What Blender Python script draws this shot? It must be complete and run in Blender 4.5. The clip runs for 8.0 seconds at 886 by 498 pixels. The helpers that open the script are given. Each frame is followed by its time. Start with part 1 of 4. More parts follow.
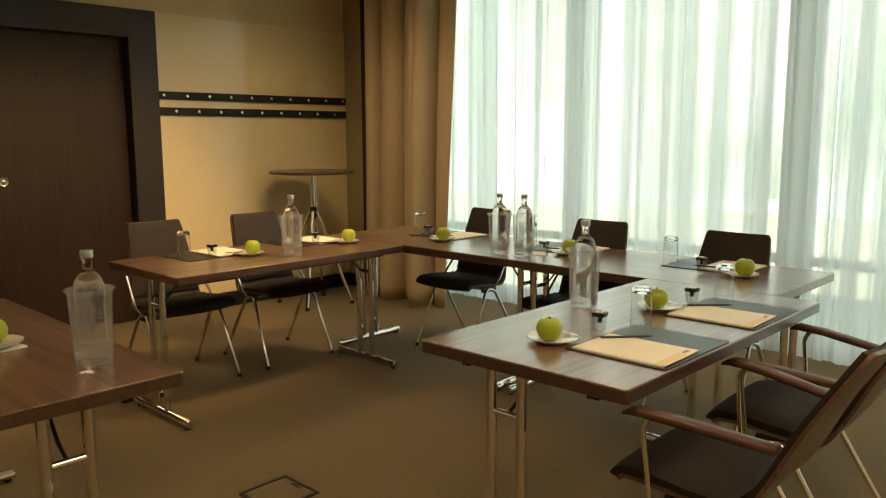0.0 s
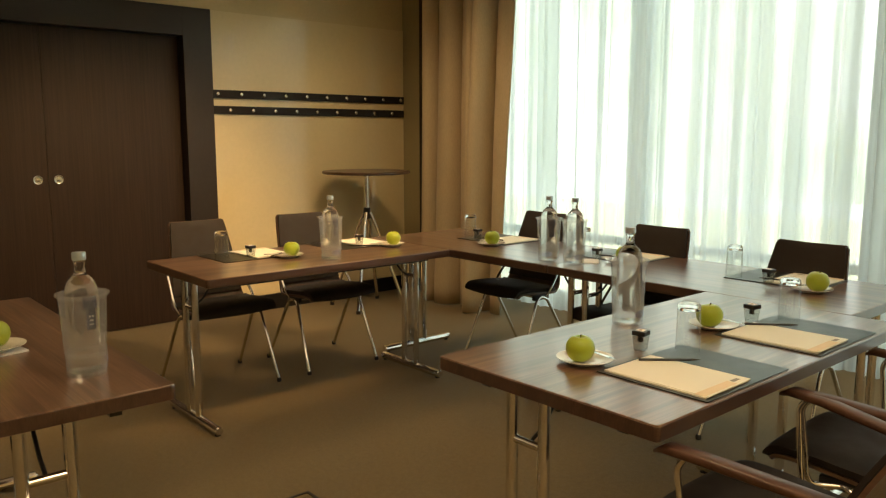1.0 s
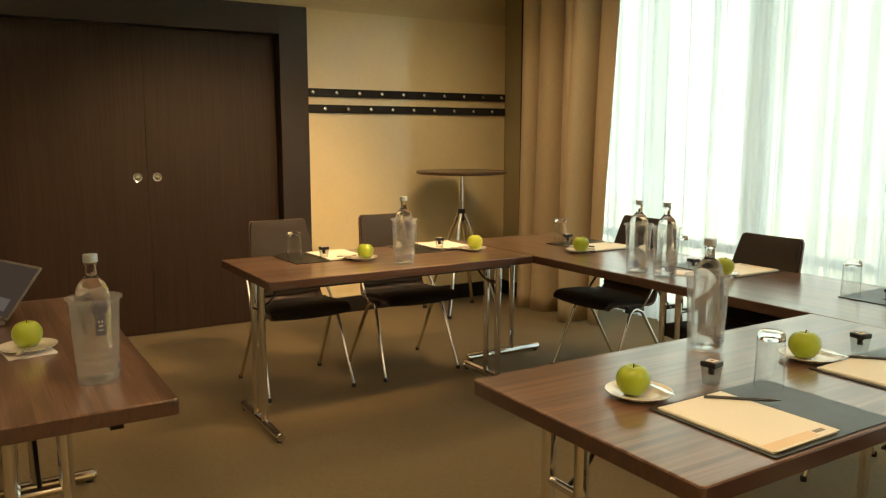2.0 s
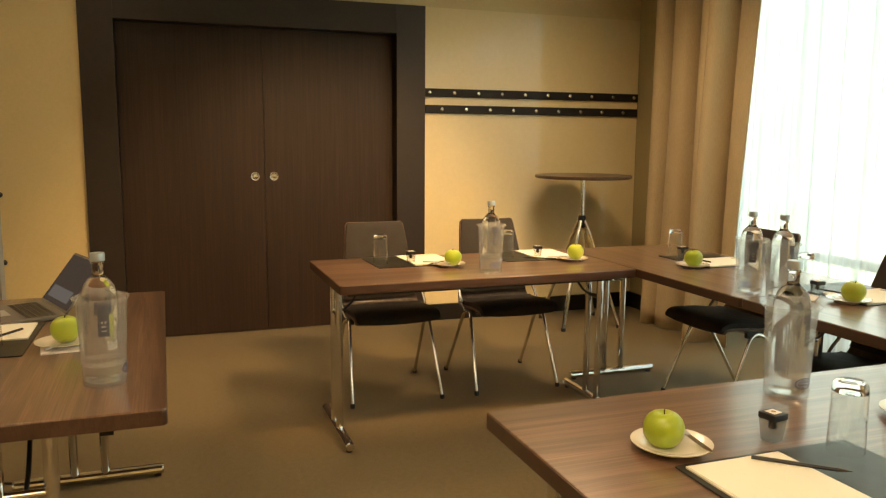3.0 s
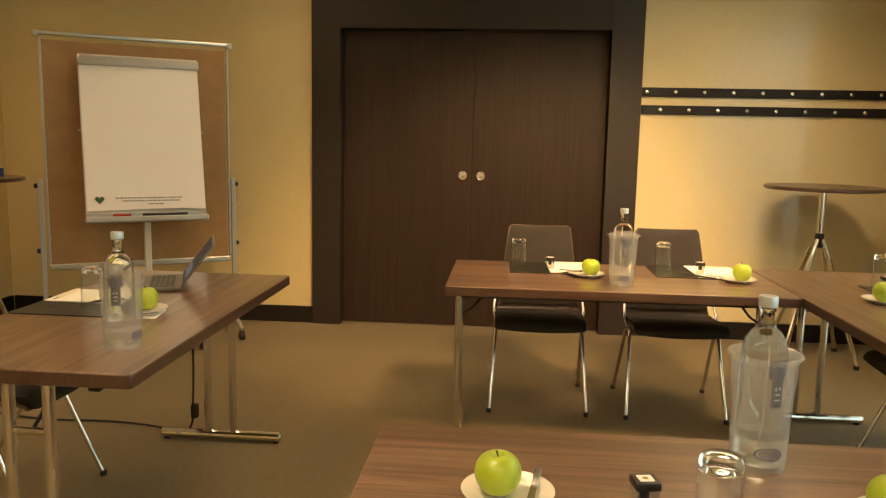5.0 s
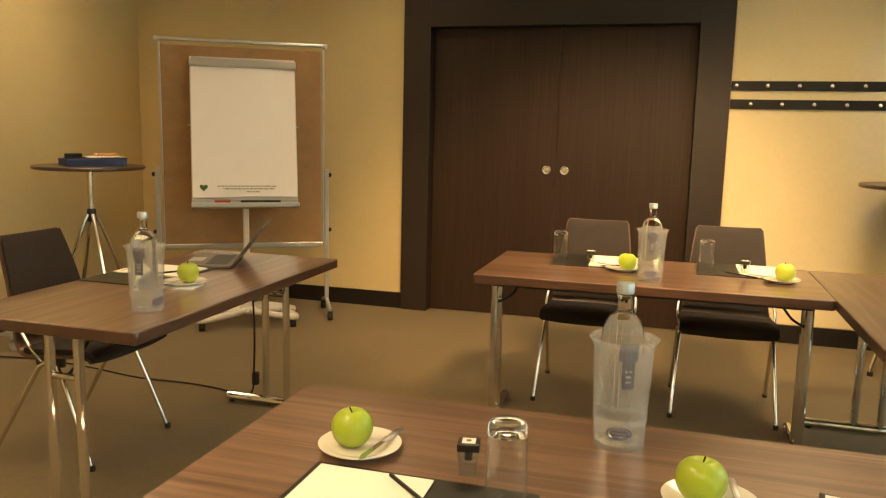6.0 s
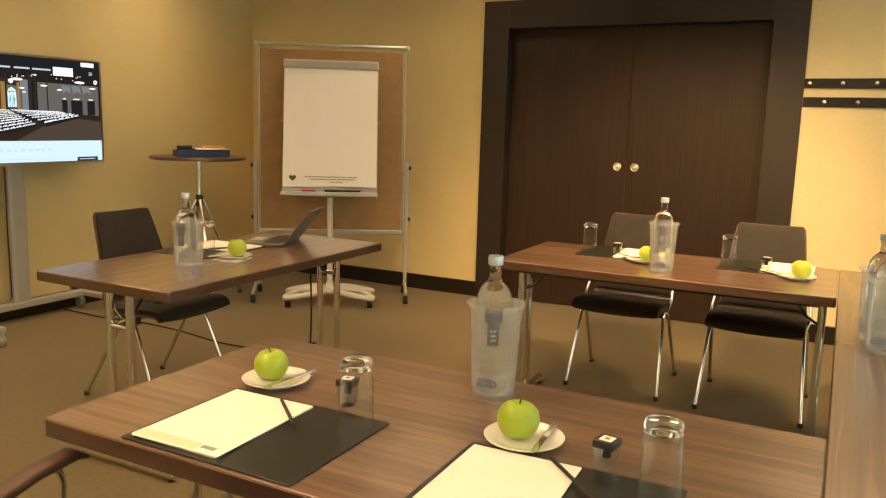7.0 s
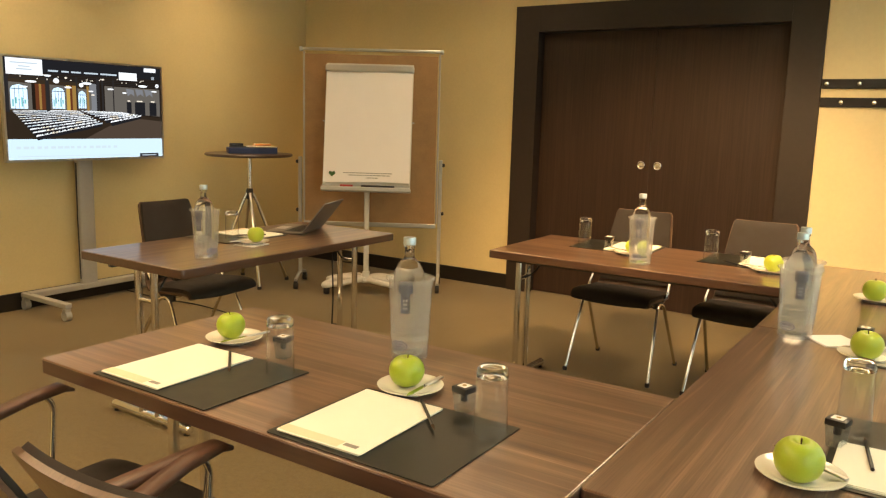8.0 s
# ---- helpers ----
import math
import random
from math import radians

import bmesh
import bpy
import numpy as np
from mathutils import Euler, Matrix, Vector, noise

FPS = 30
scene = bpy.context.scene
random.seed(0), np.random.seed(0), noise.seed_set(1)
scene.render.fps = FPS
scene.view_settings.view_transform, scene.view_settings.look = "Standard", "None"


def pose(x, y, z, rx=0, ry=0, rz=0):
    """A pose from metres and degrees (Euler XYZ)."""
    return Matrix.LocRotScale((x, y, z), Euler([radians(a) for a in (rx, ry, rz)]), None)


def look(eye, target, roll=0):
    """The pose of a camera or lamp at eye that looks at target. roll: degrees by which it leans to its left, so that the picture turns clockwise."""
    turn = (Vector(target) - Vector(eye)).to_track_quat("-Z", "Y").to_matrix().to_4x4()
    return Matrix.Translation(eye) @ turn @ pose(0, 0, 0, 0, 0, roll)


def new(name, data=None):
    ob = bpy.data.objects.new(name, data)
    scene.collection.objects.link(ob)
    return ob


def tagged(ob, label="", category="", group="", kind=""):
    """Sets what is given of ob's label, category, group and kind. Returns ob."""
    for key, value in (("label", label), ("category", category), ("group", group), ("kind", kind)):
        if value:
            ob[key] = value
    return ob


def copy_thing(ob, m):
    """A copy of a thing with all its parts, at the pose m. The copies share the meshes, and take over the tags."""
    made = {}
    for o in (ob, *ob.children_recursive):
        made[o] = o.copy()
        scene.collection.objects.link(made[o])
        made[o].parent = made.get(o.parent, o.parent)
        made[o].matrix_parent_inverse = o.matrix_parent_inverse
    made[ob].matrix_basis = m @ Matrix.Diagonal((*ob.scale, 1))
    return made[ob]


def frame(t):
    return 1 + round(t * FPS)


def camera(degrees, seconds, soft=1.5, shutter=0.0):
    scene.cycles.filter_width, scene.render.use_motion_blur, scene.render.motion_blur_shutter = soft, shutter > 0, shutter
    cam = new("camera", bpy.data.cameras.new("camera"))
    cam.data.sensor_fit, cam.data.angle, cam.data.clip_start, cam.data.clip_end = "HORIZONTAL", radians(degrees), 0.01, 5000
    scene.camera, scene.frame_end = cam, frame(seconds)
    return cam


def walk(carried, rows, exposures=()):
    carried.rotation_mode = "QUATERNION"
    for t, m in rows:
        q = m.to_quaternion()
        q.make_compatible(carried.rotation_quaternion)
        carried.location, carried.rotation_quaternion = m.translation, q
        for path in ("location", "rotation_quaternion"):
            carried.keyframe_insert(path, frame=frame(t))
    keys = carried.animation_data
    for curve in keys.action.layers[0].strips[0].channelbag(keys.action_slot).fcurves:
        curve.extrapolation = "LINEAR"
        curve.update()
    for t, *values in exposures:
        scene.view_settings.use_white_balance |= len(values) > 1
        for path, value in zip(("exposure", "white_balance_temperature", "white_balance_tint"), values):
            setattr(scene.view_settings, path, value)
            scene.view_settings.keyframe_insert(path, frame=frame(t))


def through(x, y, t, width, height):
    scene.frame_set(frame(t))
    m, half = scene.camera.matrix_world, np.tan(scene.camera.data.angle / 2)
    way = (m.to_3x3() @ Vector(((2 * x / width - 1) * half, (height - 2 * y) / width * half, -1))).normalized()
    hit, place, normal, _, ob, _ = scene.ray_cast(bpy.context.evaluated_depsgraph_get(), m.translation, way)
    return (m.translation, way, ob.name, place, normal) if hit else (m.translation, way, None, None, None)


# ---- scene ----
cam = camera(59.1, 8.0, 1.25)
PATH = [
    (0, (0.644, 0.435, 1.379), (-0.717, 1.871, 1.088), -0.2),
    (0.5, (0.625, 0.545, 1.372), (-0.789, 1.929, 1.085), -0.1),
    (1, (0.601, 0.704, 1.365), (-0.894, 2.001, 1.078), -0.0),
    (1.5, (0.582, 0.863, 1.361), (-1.003, 2.049, 1.073), -0.1),
    (3, (0.502, 1.462, 1.344), (-1.363, 2.128, 1.064), 0.4),
    (3.5, (0.511, 1.678, 1.343), (-1.414, 2.146, 1.068), 0.4),
    (4, (0.516, 1.914, 1.345), (-1.45, 2.16, 1.07), 0.7),
    (4.5, (0.51, 2.132, 1.339), (-1.47, 2.173, 1.063), 1.0),
    (6, (0.583, 2.927, 1.349), (-1.314, 2.371, 1.046), 1.3),
    (7, (0.665, 3.529, 1.356), (-1.094, 2.632, 1.038), 1.6),
    (7.5, (0.703, 3.784, 1.365), (-0.993, 2.775, 1.04), 1.7),
    (8, (0.739, 4.05, 1.378), (-0.911, 2.968, 1.05), 1.6),
]
EXPOSURES = [(0.0, 2.48), (1.5, 2.68), (3.0, 3.07), (4.5, 3.25), (6.0, 3.44), (8.0, 3.55)]
walk(cam, [(t, look(eye, target, roll)) for t, eye, target, roll in PATH], EXPOSURES)

# ---- light ----
WARM = (1.0, 0.68, 0.37)
# glow of the backdrop, which stands in for daylight through the window
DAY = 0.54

world = bpy.data.worlds.new("world")
scene.world = world
world.use_nodes = True
wn = world.node_tree.nodes
sky = wn.new("ShaderNodeTexSky")
sky.sky_type, sky.sun_disc = "NISHITA", False
sky.sun_elevation, sky.sun_rotation = radians(44), radians(197)
world.node_tree.links.new(sky.outputs[0], wn["Background"].inputs[0])
wn["Background"].inputs[1].default_value = 0.12


def spot(name, at, to, power, cone, blend=0.6, colour=WARM, size=0.04):
    lamp = bpy.data.lights.new(name, "SPOT")
    lamp.energy, lamp.color, lamp.spot_size, lamp.spot_blend, lamp.shadow_soft_size = power, colour, radians(cone), blend, size
    ob = new(name, lamp)
    ob.matrix_world = look(at, to)
    return ob


CEIL = 2.9
# x, y and watts of unseen lamps; the last two are added only as fill
DOWNLIGHTS = [(-1.50, 3.25, 0), (-3.5, 3.7, 27), (-4.0, 1.0, 7), (-3.6, -0.7, 10), (-2.7, 2.2, 9), (-1.9, 0.6, 7), (-1.9, -0.8, 10), (-0.4, 1.8, 20), (-1.7, 4.5, 14), (0.9, 0.4, 22), (1.2, 1.7, 18), (1.6, 3.1, 30)]
for lx, ly, watts in DOWNLIGHTS[1:]:
    spot("downlight_lamp", (lx, ly, CEIL - 0.03), (lx, ly, 0), watts, 150, 1.0, size=0.40)
# the strong warm spot over the tables that is turned to the door
spot("door_spot_lamp", (-1.50, 3.25, CEIL - 0.03), (-4.62, 2.40, 0.25), 101, 56, 0.7, (1.0, 0.60, 0.25), size=0.28)
sun = bpy.data.lights.new("sun", "SUN")
sun.energy, sun.angle, sun.color = 4.5, radians(0.6), (1.0, 0.95, 0.86)
new("sun", sun).matrix_world = look((0, 0, 0), (0.3, 1.0, -1.0))


# ---- materials ----
def nodes(name):
    m = bpy.data.materials.new(name)
    m.use_nodes = True
    t = m.node_tree
    return m, t, t.nodes["Principled BSDF"]


def put(t, kind, **values):
    n = t.nodes.new(kind)
    for key, value in values.items():
        n.inputs[key.replace("_", " ")].default_value = value
    return n


def coords(t, scale=(1, 1, 1), shift=True):
    """Object coordinates, moved by a random amount for each object."""
    c = t.nodes.new("ShaderNodeTexCoord")
    m = put(t, "ShaderNodeMapping", Scale=scale)
    t.links.new(c.outputs["Object"], m.inputs["Vector"])
    if shift:
        info = t.nodes.new("ShaderNodeObjectInfo")
        mul = t.nodes.new("ShaderNodeMath")
        mul.operation = "MULTIPLY"
        mul.inputs[1].default_value = 37.0
        t.links.new(info.outputs["Random"], mul.inputs[0])
        t.links.new(mul.outputs[0], m.inputs["Location"])
    return m.outputs[0]


def noise_out(t, vec, scale, detail=4.0, rough=0.55, distort=0.0):
    n = put(t, "ShaderNodeTexNoise", Scale=scale, Detail=detail, Roughness=rough, Distortion=distort)
    t.links.new(vec, n.inputs["Vector"])
    return n.outputs["Fac"]


def ramp(t, fac, stops):
    r = t.nodes.new("ShaderNodeValToRGB")
    while len(r.color_ramp.elements) < len(stops):
        r.color_ramp.elements.new(0.5)
    for e, (p, c) in zip(r.color_ramp.elements, stops):
        e.position, e.color = p, (*c, 1)
    t.links.new(fac, r.inputs[0])
    return r.outputs[0]


def mixed(t, a, b, fac, kind="MIX"):
    m = t.nodes.new("ShaderNodeMix")
    m.data_type, m.blend_type = "RGBA", kind
    for value, slot in ((fac, 0), (a, 6), (b, 7)):
        if isinstance(value, (float, int, tuple)):
            m.inputs[slot].default_value = value
        else:
            t.links.new(value, m.inputs[slot])
    return m.outputs[2]


def bumped(t, bsdf, fac, strength, distance=0.002):
    b = put(t, "ShaderNodeBump", Strength=strength, Distance=distance)
    t.links.new(fac, b.inputs["Height"])
    t.links.new(b.outputs[0], bsdf.inputs["Normal"])


def gloss_noise(t, bsdf, fac, lo, hi):
    r = t.nodes.new("ShaderNodeMapRange")
    r.inputs["To Min"].default_value, r.inputs["To Max"].default_value = lo, hi
    t.links.new(fac, r.inputs[0])
    t.links.new(r.outputs[0], bsdf.inputs["Roughness"])


def plain(name, colour, rough=0.5, metal=0.0, vary=0.15, scale=30.0, bump=0.0, coat=0.0):
    """A surface of one paint with fine grain and larger uneven patches."""
    m, t, b = nodes(name)
    v = coords(t)
    fine, large = noise_out(t, v, scale, 5), noise_out(t, v, scale * 0.06, 3)
    lo, hi = (tuple(min(1, c * k) for c in colour) for k in (1 - vary, 1 + vary))
    col = mixed(t, ramp(t, fine, [(0.3, lo), (0.7, hi)]), ramp(t, large, [(0.3, lo), (0.7, hi)]), 0.5)
    t.links.new(col, b.inputs["Base Color"])
    gloss_noise(t, b, large, max(0.02, rough * 0.8), min(1, rough * 1.2))
    b.inputs["Metallic"].default_value = metal
    b.inputs["Coat Weight"].default_value = coat
    if bump:
        bumped(t, b, fine, bump)
    return m


def walnut(name, dark, mid, light, rough=0.32, across=22.0, coat=1.0):
    """Streaked wood laminate, the grain along x: wide bands, narrow streaks and fine pores."""
    m, t, b = nodes(name)
    broad = noise_out(t, coords(t, (0.45, across * 0.42, 6)), 1.0, 4, 0.6, 0.5)
    streak = noise_out(t, coords(t, (0.9, across * 2.0, 20)), 1.0, 5, 0.62, 0.35)
    pore = noise_out(t, coords(t, (5.0, across * 14.0, 60)), 1.0, 3, 0.6)
    col = mixed(t, ramp(t, broad, [(0.34, dark), (0.44, mid), (0.53, light), (0.58, mid), (0.68, dark)]),
                ramp(t, streak, [(0.34, dark), (0.46, mid), (0.56, mid), (0.66, light)]), 0.55)
    col = mixed(t, col, ramp(t, pore, [(0.36, (0.72, 0.70, 0.68)), (0.52, (1, 1, 1))]), 0.8, "MULTIPLY")
    t.links.new(col, b.inputs["Base Color"])
    gloss_noise(t, b, streak, rough * 0.85, rough * 1.25)
    bumped(t, b, pore, 0.08, 0.0006)
    b.inputs["Coat Weight"].default_value, b.inputs["Coat Roughness"].default_value = coat, 0.20
    return m


def glass_like(name, colour=(1, 1, 1), rough=0.0, ior=1.45):
    m, t, b = nodes(name)
    b.inputs["Base Color"].default_value = (*colour, 1)
    b.inputs["Roughness"].default_value = rough
    b.inputs["IOR"].default_value = ior
    b.inputs["Transmission Weight"].default_value = 1.0
    return m


def clear_plastic(name, veil=0.22, tint=(0.985, 0.99, 0.99), rough=0.25, edge=0.5, frost=0.0):
    """Clear sheet plastic: mostly see-through, with a milky veil and a gloss."""
    m, t, b = nodes(name)
    see, milk, white = put(t, "ShaderNodeBsdfTransparent"), put(t, "ShaderNodeBsdfTranslucent"), put(t, "ShaderNodeBsdfDiffuse")
    see.inputs[0].default_value, milk.inputs[0].default_value, white.inputs[0].default_value = (*tint, 1), (0.95, 0.96, 0.97, 1), (0.95, 0.96, 0.97, 1)
    shine, fres = put(t, "ShaderNodeBsdfGlossy", Roughness=rough * 0.5), put(t, "ShaderNodeLayerWeight", Blend=0.5)
    steep, gain = t.nodes.new("ShaderNodeMath"), t.nodes.new("ShaderNodeMath")
    steep.operation, gain.operation = "POWER", "MULTIPLY_ADD"
    steep.inputs[1].default_value, gain.inputs[1].default_value, gain.inputs[2].default_value = 4.0, edge, 0.03
    t.links.new(fres.outputs["Facing"], steep.inputs[0])
    t.links.new(steep.outputs[0], gain.inputs[0])
    cloudy, mix, rim = (t.nodes.new("ShaderNodeMixShader") for _ in range(3))
    r = t.nodes.new("ShaderNodeMapRange")
    r.inputs["To Min"].default_value, r.inputs["To Max"].default_value = veil * 0.7, veil * 1.3
    t.links.new(noise_out(t, coords(t, (1, 1, 0.3)), 22, 3), r.inputs[0])
    t.links.new(milk.outputs[0], cloudy.inputs[1])
    t.links.new(white.outputs[0], cloudy.inputs[2])
    t.links.new(r.outputs[0], mix.inputs[0])
    blur = put(t, "ShaderNodeBsdfRefraction", Roughness=0.30, IOR=1.03)
    blur.inputs[0].default_value = (*tint, 1)
    frosted = t.nodes.new("ShaderNodeMixShader")
    frosted.inputs[0].default_value = frost
    t.links.new(see.outputs[0], frosted.inputs[1])
    t.links.new(blur.outputs[0], frosted.inputs[2])
    t.links.new(frosted.outputs[0], mix.inputs[1])
    t.links.new(cloudy.outputs[0], mix.inputs[2])
    t.links.new(gain.outputs[0], rim.inputs[0])
    t.links.new(mix.outputs[0], rim.inputs[1])
    t.links.new(shine.outputs[0], rim.inputs[2])
    t.links.new(rim.outputs[0], t.nodes["Material Output"].inputs[0])
    return m


def glow(name, colour, strength):
    m, t, b = nodes(name)
    e = put(t, "ShaderNodeEmission", Strength=strength)
    e.inputs[0].default_value = (*colour, 1)
    t.links.new(e.outputs[0], t.nodes["Material Output"].inputs[0])
    return m


def cloth(name, colour, through=0.3, weave=900.0):
    """Woven cloth that lets some light through."""
    m, t, b = nodes(name)
    v = coords(t)
    wv = coords(t, (1, 1, 0.2))
    col = mixed(t, ramp(t, noise_out(t, wv, weave * 0.2, 2), [(0.3, tuple(c * 0.86 for c in colour)), (0.7, tuple(min(1, c * 1.1) for c in colour))]),
                ramp(t, noise_out(t, v, 3, 3), [(0.3, tuple(c * 0.9 for c in colour)), (0.7, colour)]), 0.5)
    t.links.new(col, b.inputs["Base Color"])
    b.inputs["Roughness"].default_value = 0.85
    b.inputs["Sheen Weight"].default_value = 0.2
    tr = put(t, "ShaderNodeBsdfTranslucent")
    t.links.new(col, tr.inputs[0])
    mix = t.nodes.new("ShaderNodeMixShader")
    mix.inputs[0].default_value = through
    t.links.new(b.outputs[0], mix.inputs[1])
    t.links.new(tr.outputs[0], mix.inputs[2])
    t.links.new(mix.outputs[0], t.nodes["Material Output"].inputs[0])
    return m


M_WALL = plain("cream_wall_paint", (0.66, 0.54, 0.285), 0.62, 0, 0.05, 60, 0.05)
# wall strip and reveal, a darker tone than the cream wall
M_OLIVE = plain("olive_reveal_tone", (0.36, 0.31, 0.17), 0.6, 0, 0.05, 60, 0.05)
M_PANEL = plain("cream_lacquer_panel", (0.78, 0.66, 0.39), 0.055, 0, 0.04, 40, 0.0)
M_CEIL = plain("ceiling_paint", (0.78, 0.74, 0.66), 0.8, 0, 0.04, 40)
M_BASE = plain("black_baseboard_paint", (0.012, 0.010, 0.009), 0.35, 0, 0.2, 20)
M_FRAME = plain("dark_frame_lacquer", (0.022, 0.0145, 0.0115), 0.5, 0, 0.2, 30, 0.05)
M_POST = plain("dark_brown_post_lacquer", (0.022, 0.014, 0.011), 0.4, 0, 0.2, 30, 0.05)
M_WHITE_FRAME = plain("window_frame_paint", (0.74, 0.77, 0.78), 0.45, 0.0, 0.05, 20)
M_RAIL = plain("matt_black_rail", (0.010, 0.009, 0.009), 0.65, 0, 0.2, 40)
M_CHROME = plain("chrome", (0.78, 0.77, 0.75), 0.10, 1.0, 0.04, 60)
M_STEEL = plain("satin_aluminium", (0.55, 0.55, 0.54), 0.34, 1.0, 0.05, 40)
M_GREY = plain("grey_painted_metal", (0.42, 0.42, 0.41), 0.42, 0.2, 0.06, 40)
M_WHITE_PL = plain("off_white_plastic", (0.66, 0.63, 0.56), 0.4, 0, 0.05, 40)
M_BLACK_PL = plain("black_plastic", (0.012, 0.012, 0.013), 0.35, 0, 0.2, 40)
M_TABLE = walnut("walnut_laminate", (0.082, 0.041, 0.023), (0.150, 0.080, 0.046), (0.300, 0.180, 0.111), 0.30)
M_EDGE = walnut("walnut_edge_band", (0.046, 0.021, 0.014), (0.066, 0.032, 0.021), (0.09, 0.046, 0.030), 0.35)
M_PLY = walnut("walnut_plywood", (0.072, 0.037, 0.021), (0.102, 0.055, 0.032), (0.135, 0.076, 0.046), 0.40, 30, 0.45)
M_ARM = walnut("dark_walnut_armrest", (0.055, 0.024, 0.014), (0.085, 0.038, 0.022), (0.12, 0.058, 0.034), 0.42, 30, 0.1)
M_BISTRO = walnut("dark_walnut_bistro_top", (0.045, 0.024, 0.016), (0.075, 0.042, 0.027), (0.11, 0.062, 0.04), 0.35, coat=0.4)
M_SEAT = plain("dark_brown_upholstery", (0.018, 0.0120, 0.0090), 0.75, 0, 0.25, 300, 0.3)
M_LEATHER = plain("black_green_leather", (0.014, 0.015, 0.012), 0.33, 0, 0.12, 300, 0.02)
M_PAPER = plain("cream_writing_paper", (0.87, 0.85, 0.73), 0.6, 0, 0.02, 8)
M_WHITE = plain("white_paper", (0.89, 0.845, 0.81), 0.7, 0, 0.02, 8)
M_PRINT = plain("grey_print", (0.30, 0.28, 0.24), 0.7)
M_PALEPRINT = plain("pale_beige_print", (0.80, 0.66, 0.46), 0.65, 0, 0.03, 20)
M_DARKPRINT = plain("dark_print", (0.06, 0.06, 0.06), 0.7)
M_GREEN = plain("green_print", (0.05, 0.12, 0.03), 0.7)
M_CHINA = plain("cream_porcelain", (0.82, 0.78, 0.68), 0.12, 0, 0.02, 20, 0, 0.5)
M_GLASS = glass_like("clear_glass", (0.98, 1.0, 0.99))
M_BOTTLE = glass_like("filled_bottle_glass", (0.95, 0.97, 0.96), 0.03, 1.24)
M_COOLER = clear_plastic("frosted_clear_plastic", 0.10, (0.97, 0.975, 0.975), frost=0.08)
M_RIM = clear_plastic("milky_plastic_rim", 0.16)
M_TUMBLER = clear_plastic("clear_drinking_glass", 0.003, (0.985, 0.99, 0.985), 0.04, 0.75)
M_ACRYL = clear_plastic("clear_acrylic", 0.02, (0.90, 0.91, 0.90), 0.06, 0.7)
M_BLUE = plain("dark_blue_label", (0.010, 0.013, 0.05), 0.5)
M_LBLUE = plain("faded_blue_print", (0.07, 0.09, 0.22), 0.5)
M_CAP = plain("pale_silver_cap", (0.52, 0.60, 0.68), 0.3, 0.6, 0.08, 80)
M_BOARD = plain("brown_felt_board", (0.36, 0.215, 0.098), 0.9, 0, 0.2, 160, 0.4)
M_RUBBER = plain("dark_rubber", (0.015, 0.013, 0.012), 0.7)
M_BLUEBOX = plain("blue_cardboard", (0.02, 0.035, 0.12), 0.5)
M_ORANGE = plain("orange_plastic", (0.55, 0.22, 0.04), 0.4)
M_RED = plain("red_plastic", (0.4, 0.03, 0.025), 0.4)
M_STEM = plain("apple_stem_brown", (0.06, 0.035, 0.015), 0.8)
M_CURTAIN = cloth("beige_curtain_cloth", (0.56, 0.45, 0.28), 0.05)
M_LAPTOP = plain("grey_aluminium_laptop", (0.20, 0.185, 0.17), 0.5, 0.6, 0.05, 60)


def carpet():
    m, t, b = nodes("olive_brown_carpet")
    v = coords(t, shift=False)
    pile, blotch, wide = noise_out(t, v, 330, 4), noise_out(t, v, 48, 6, 0.75), noise_out(t, v, 1.1, 3)
    col = mixed(t, ramp(t, pile, [(0.3, (0.077, 0.055, 0.021)), (0.7, (0.250, 0.180, 0.070))]),
                ramp(t, blotch, [(0.32, (0.100, 0.071, 0.027)), (0.68, (0.221, 0.161, 0.062))]), 0.5)
    col = mixed(t, col, ramp(t, wide, [(0.3, (0.86, 0.86, 0.86)), (0.7, (1, 1, 1))]), 1.0, "MULTIPLY")
    t.links.new(col, b.inputs["Base Color"])
    b.inputs["Roughness"].default_value = 0.95
    b.inputs["Sheen Weight"].default_value = 0.15
    bumped(t, b, pile, 0.5, 0.004)
    return m


def door_wood():
    m, t, b = nodes("dark_oak_door_veneer")
    v = coords(t, (9, 9, 0.5))
    v2 = coords(t, (110, 110, 2.4))
    broad, fine = noise_out(t, v, 1.0, 4, 0.5, 0.6), noise_out(t, v2, 1.0, 5, 0.6)
    col = mixed(t, ramp(t, broad, [(0.3, (0.020, 0.0098, 0.0062)), (0.7, (0.036, 0.0190, 0.0118))]),
                ramp(t, fine, [(0.34, (0.013, 0.0064, 0.0042)), (0.66, (0.046, 0.0250, 0.0156))]), 0.5)
    t.links.new(col, b.inputs["Base Color"])
    gloss_noise(t, b, fine, 0.46, 0.60)
    b.inputs["Specular IOR Level"].default_value = 0.35
    bumped(t, b, fine, 0.15, 0.001)
    return m


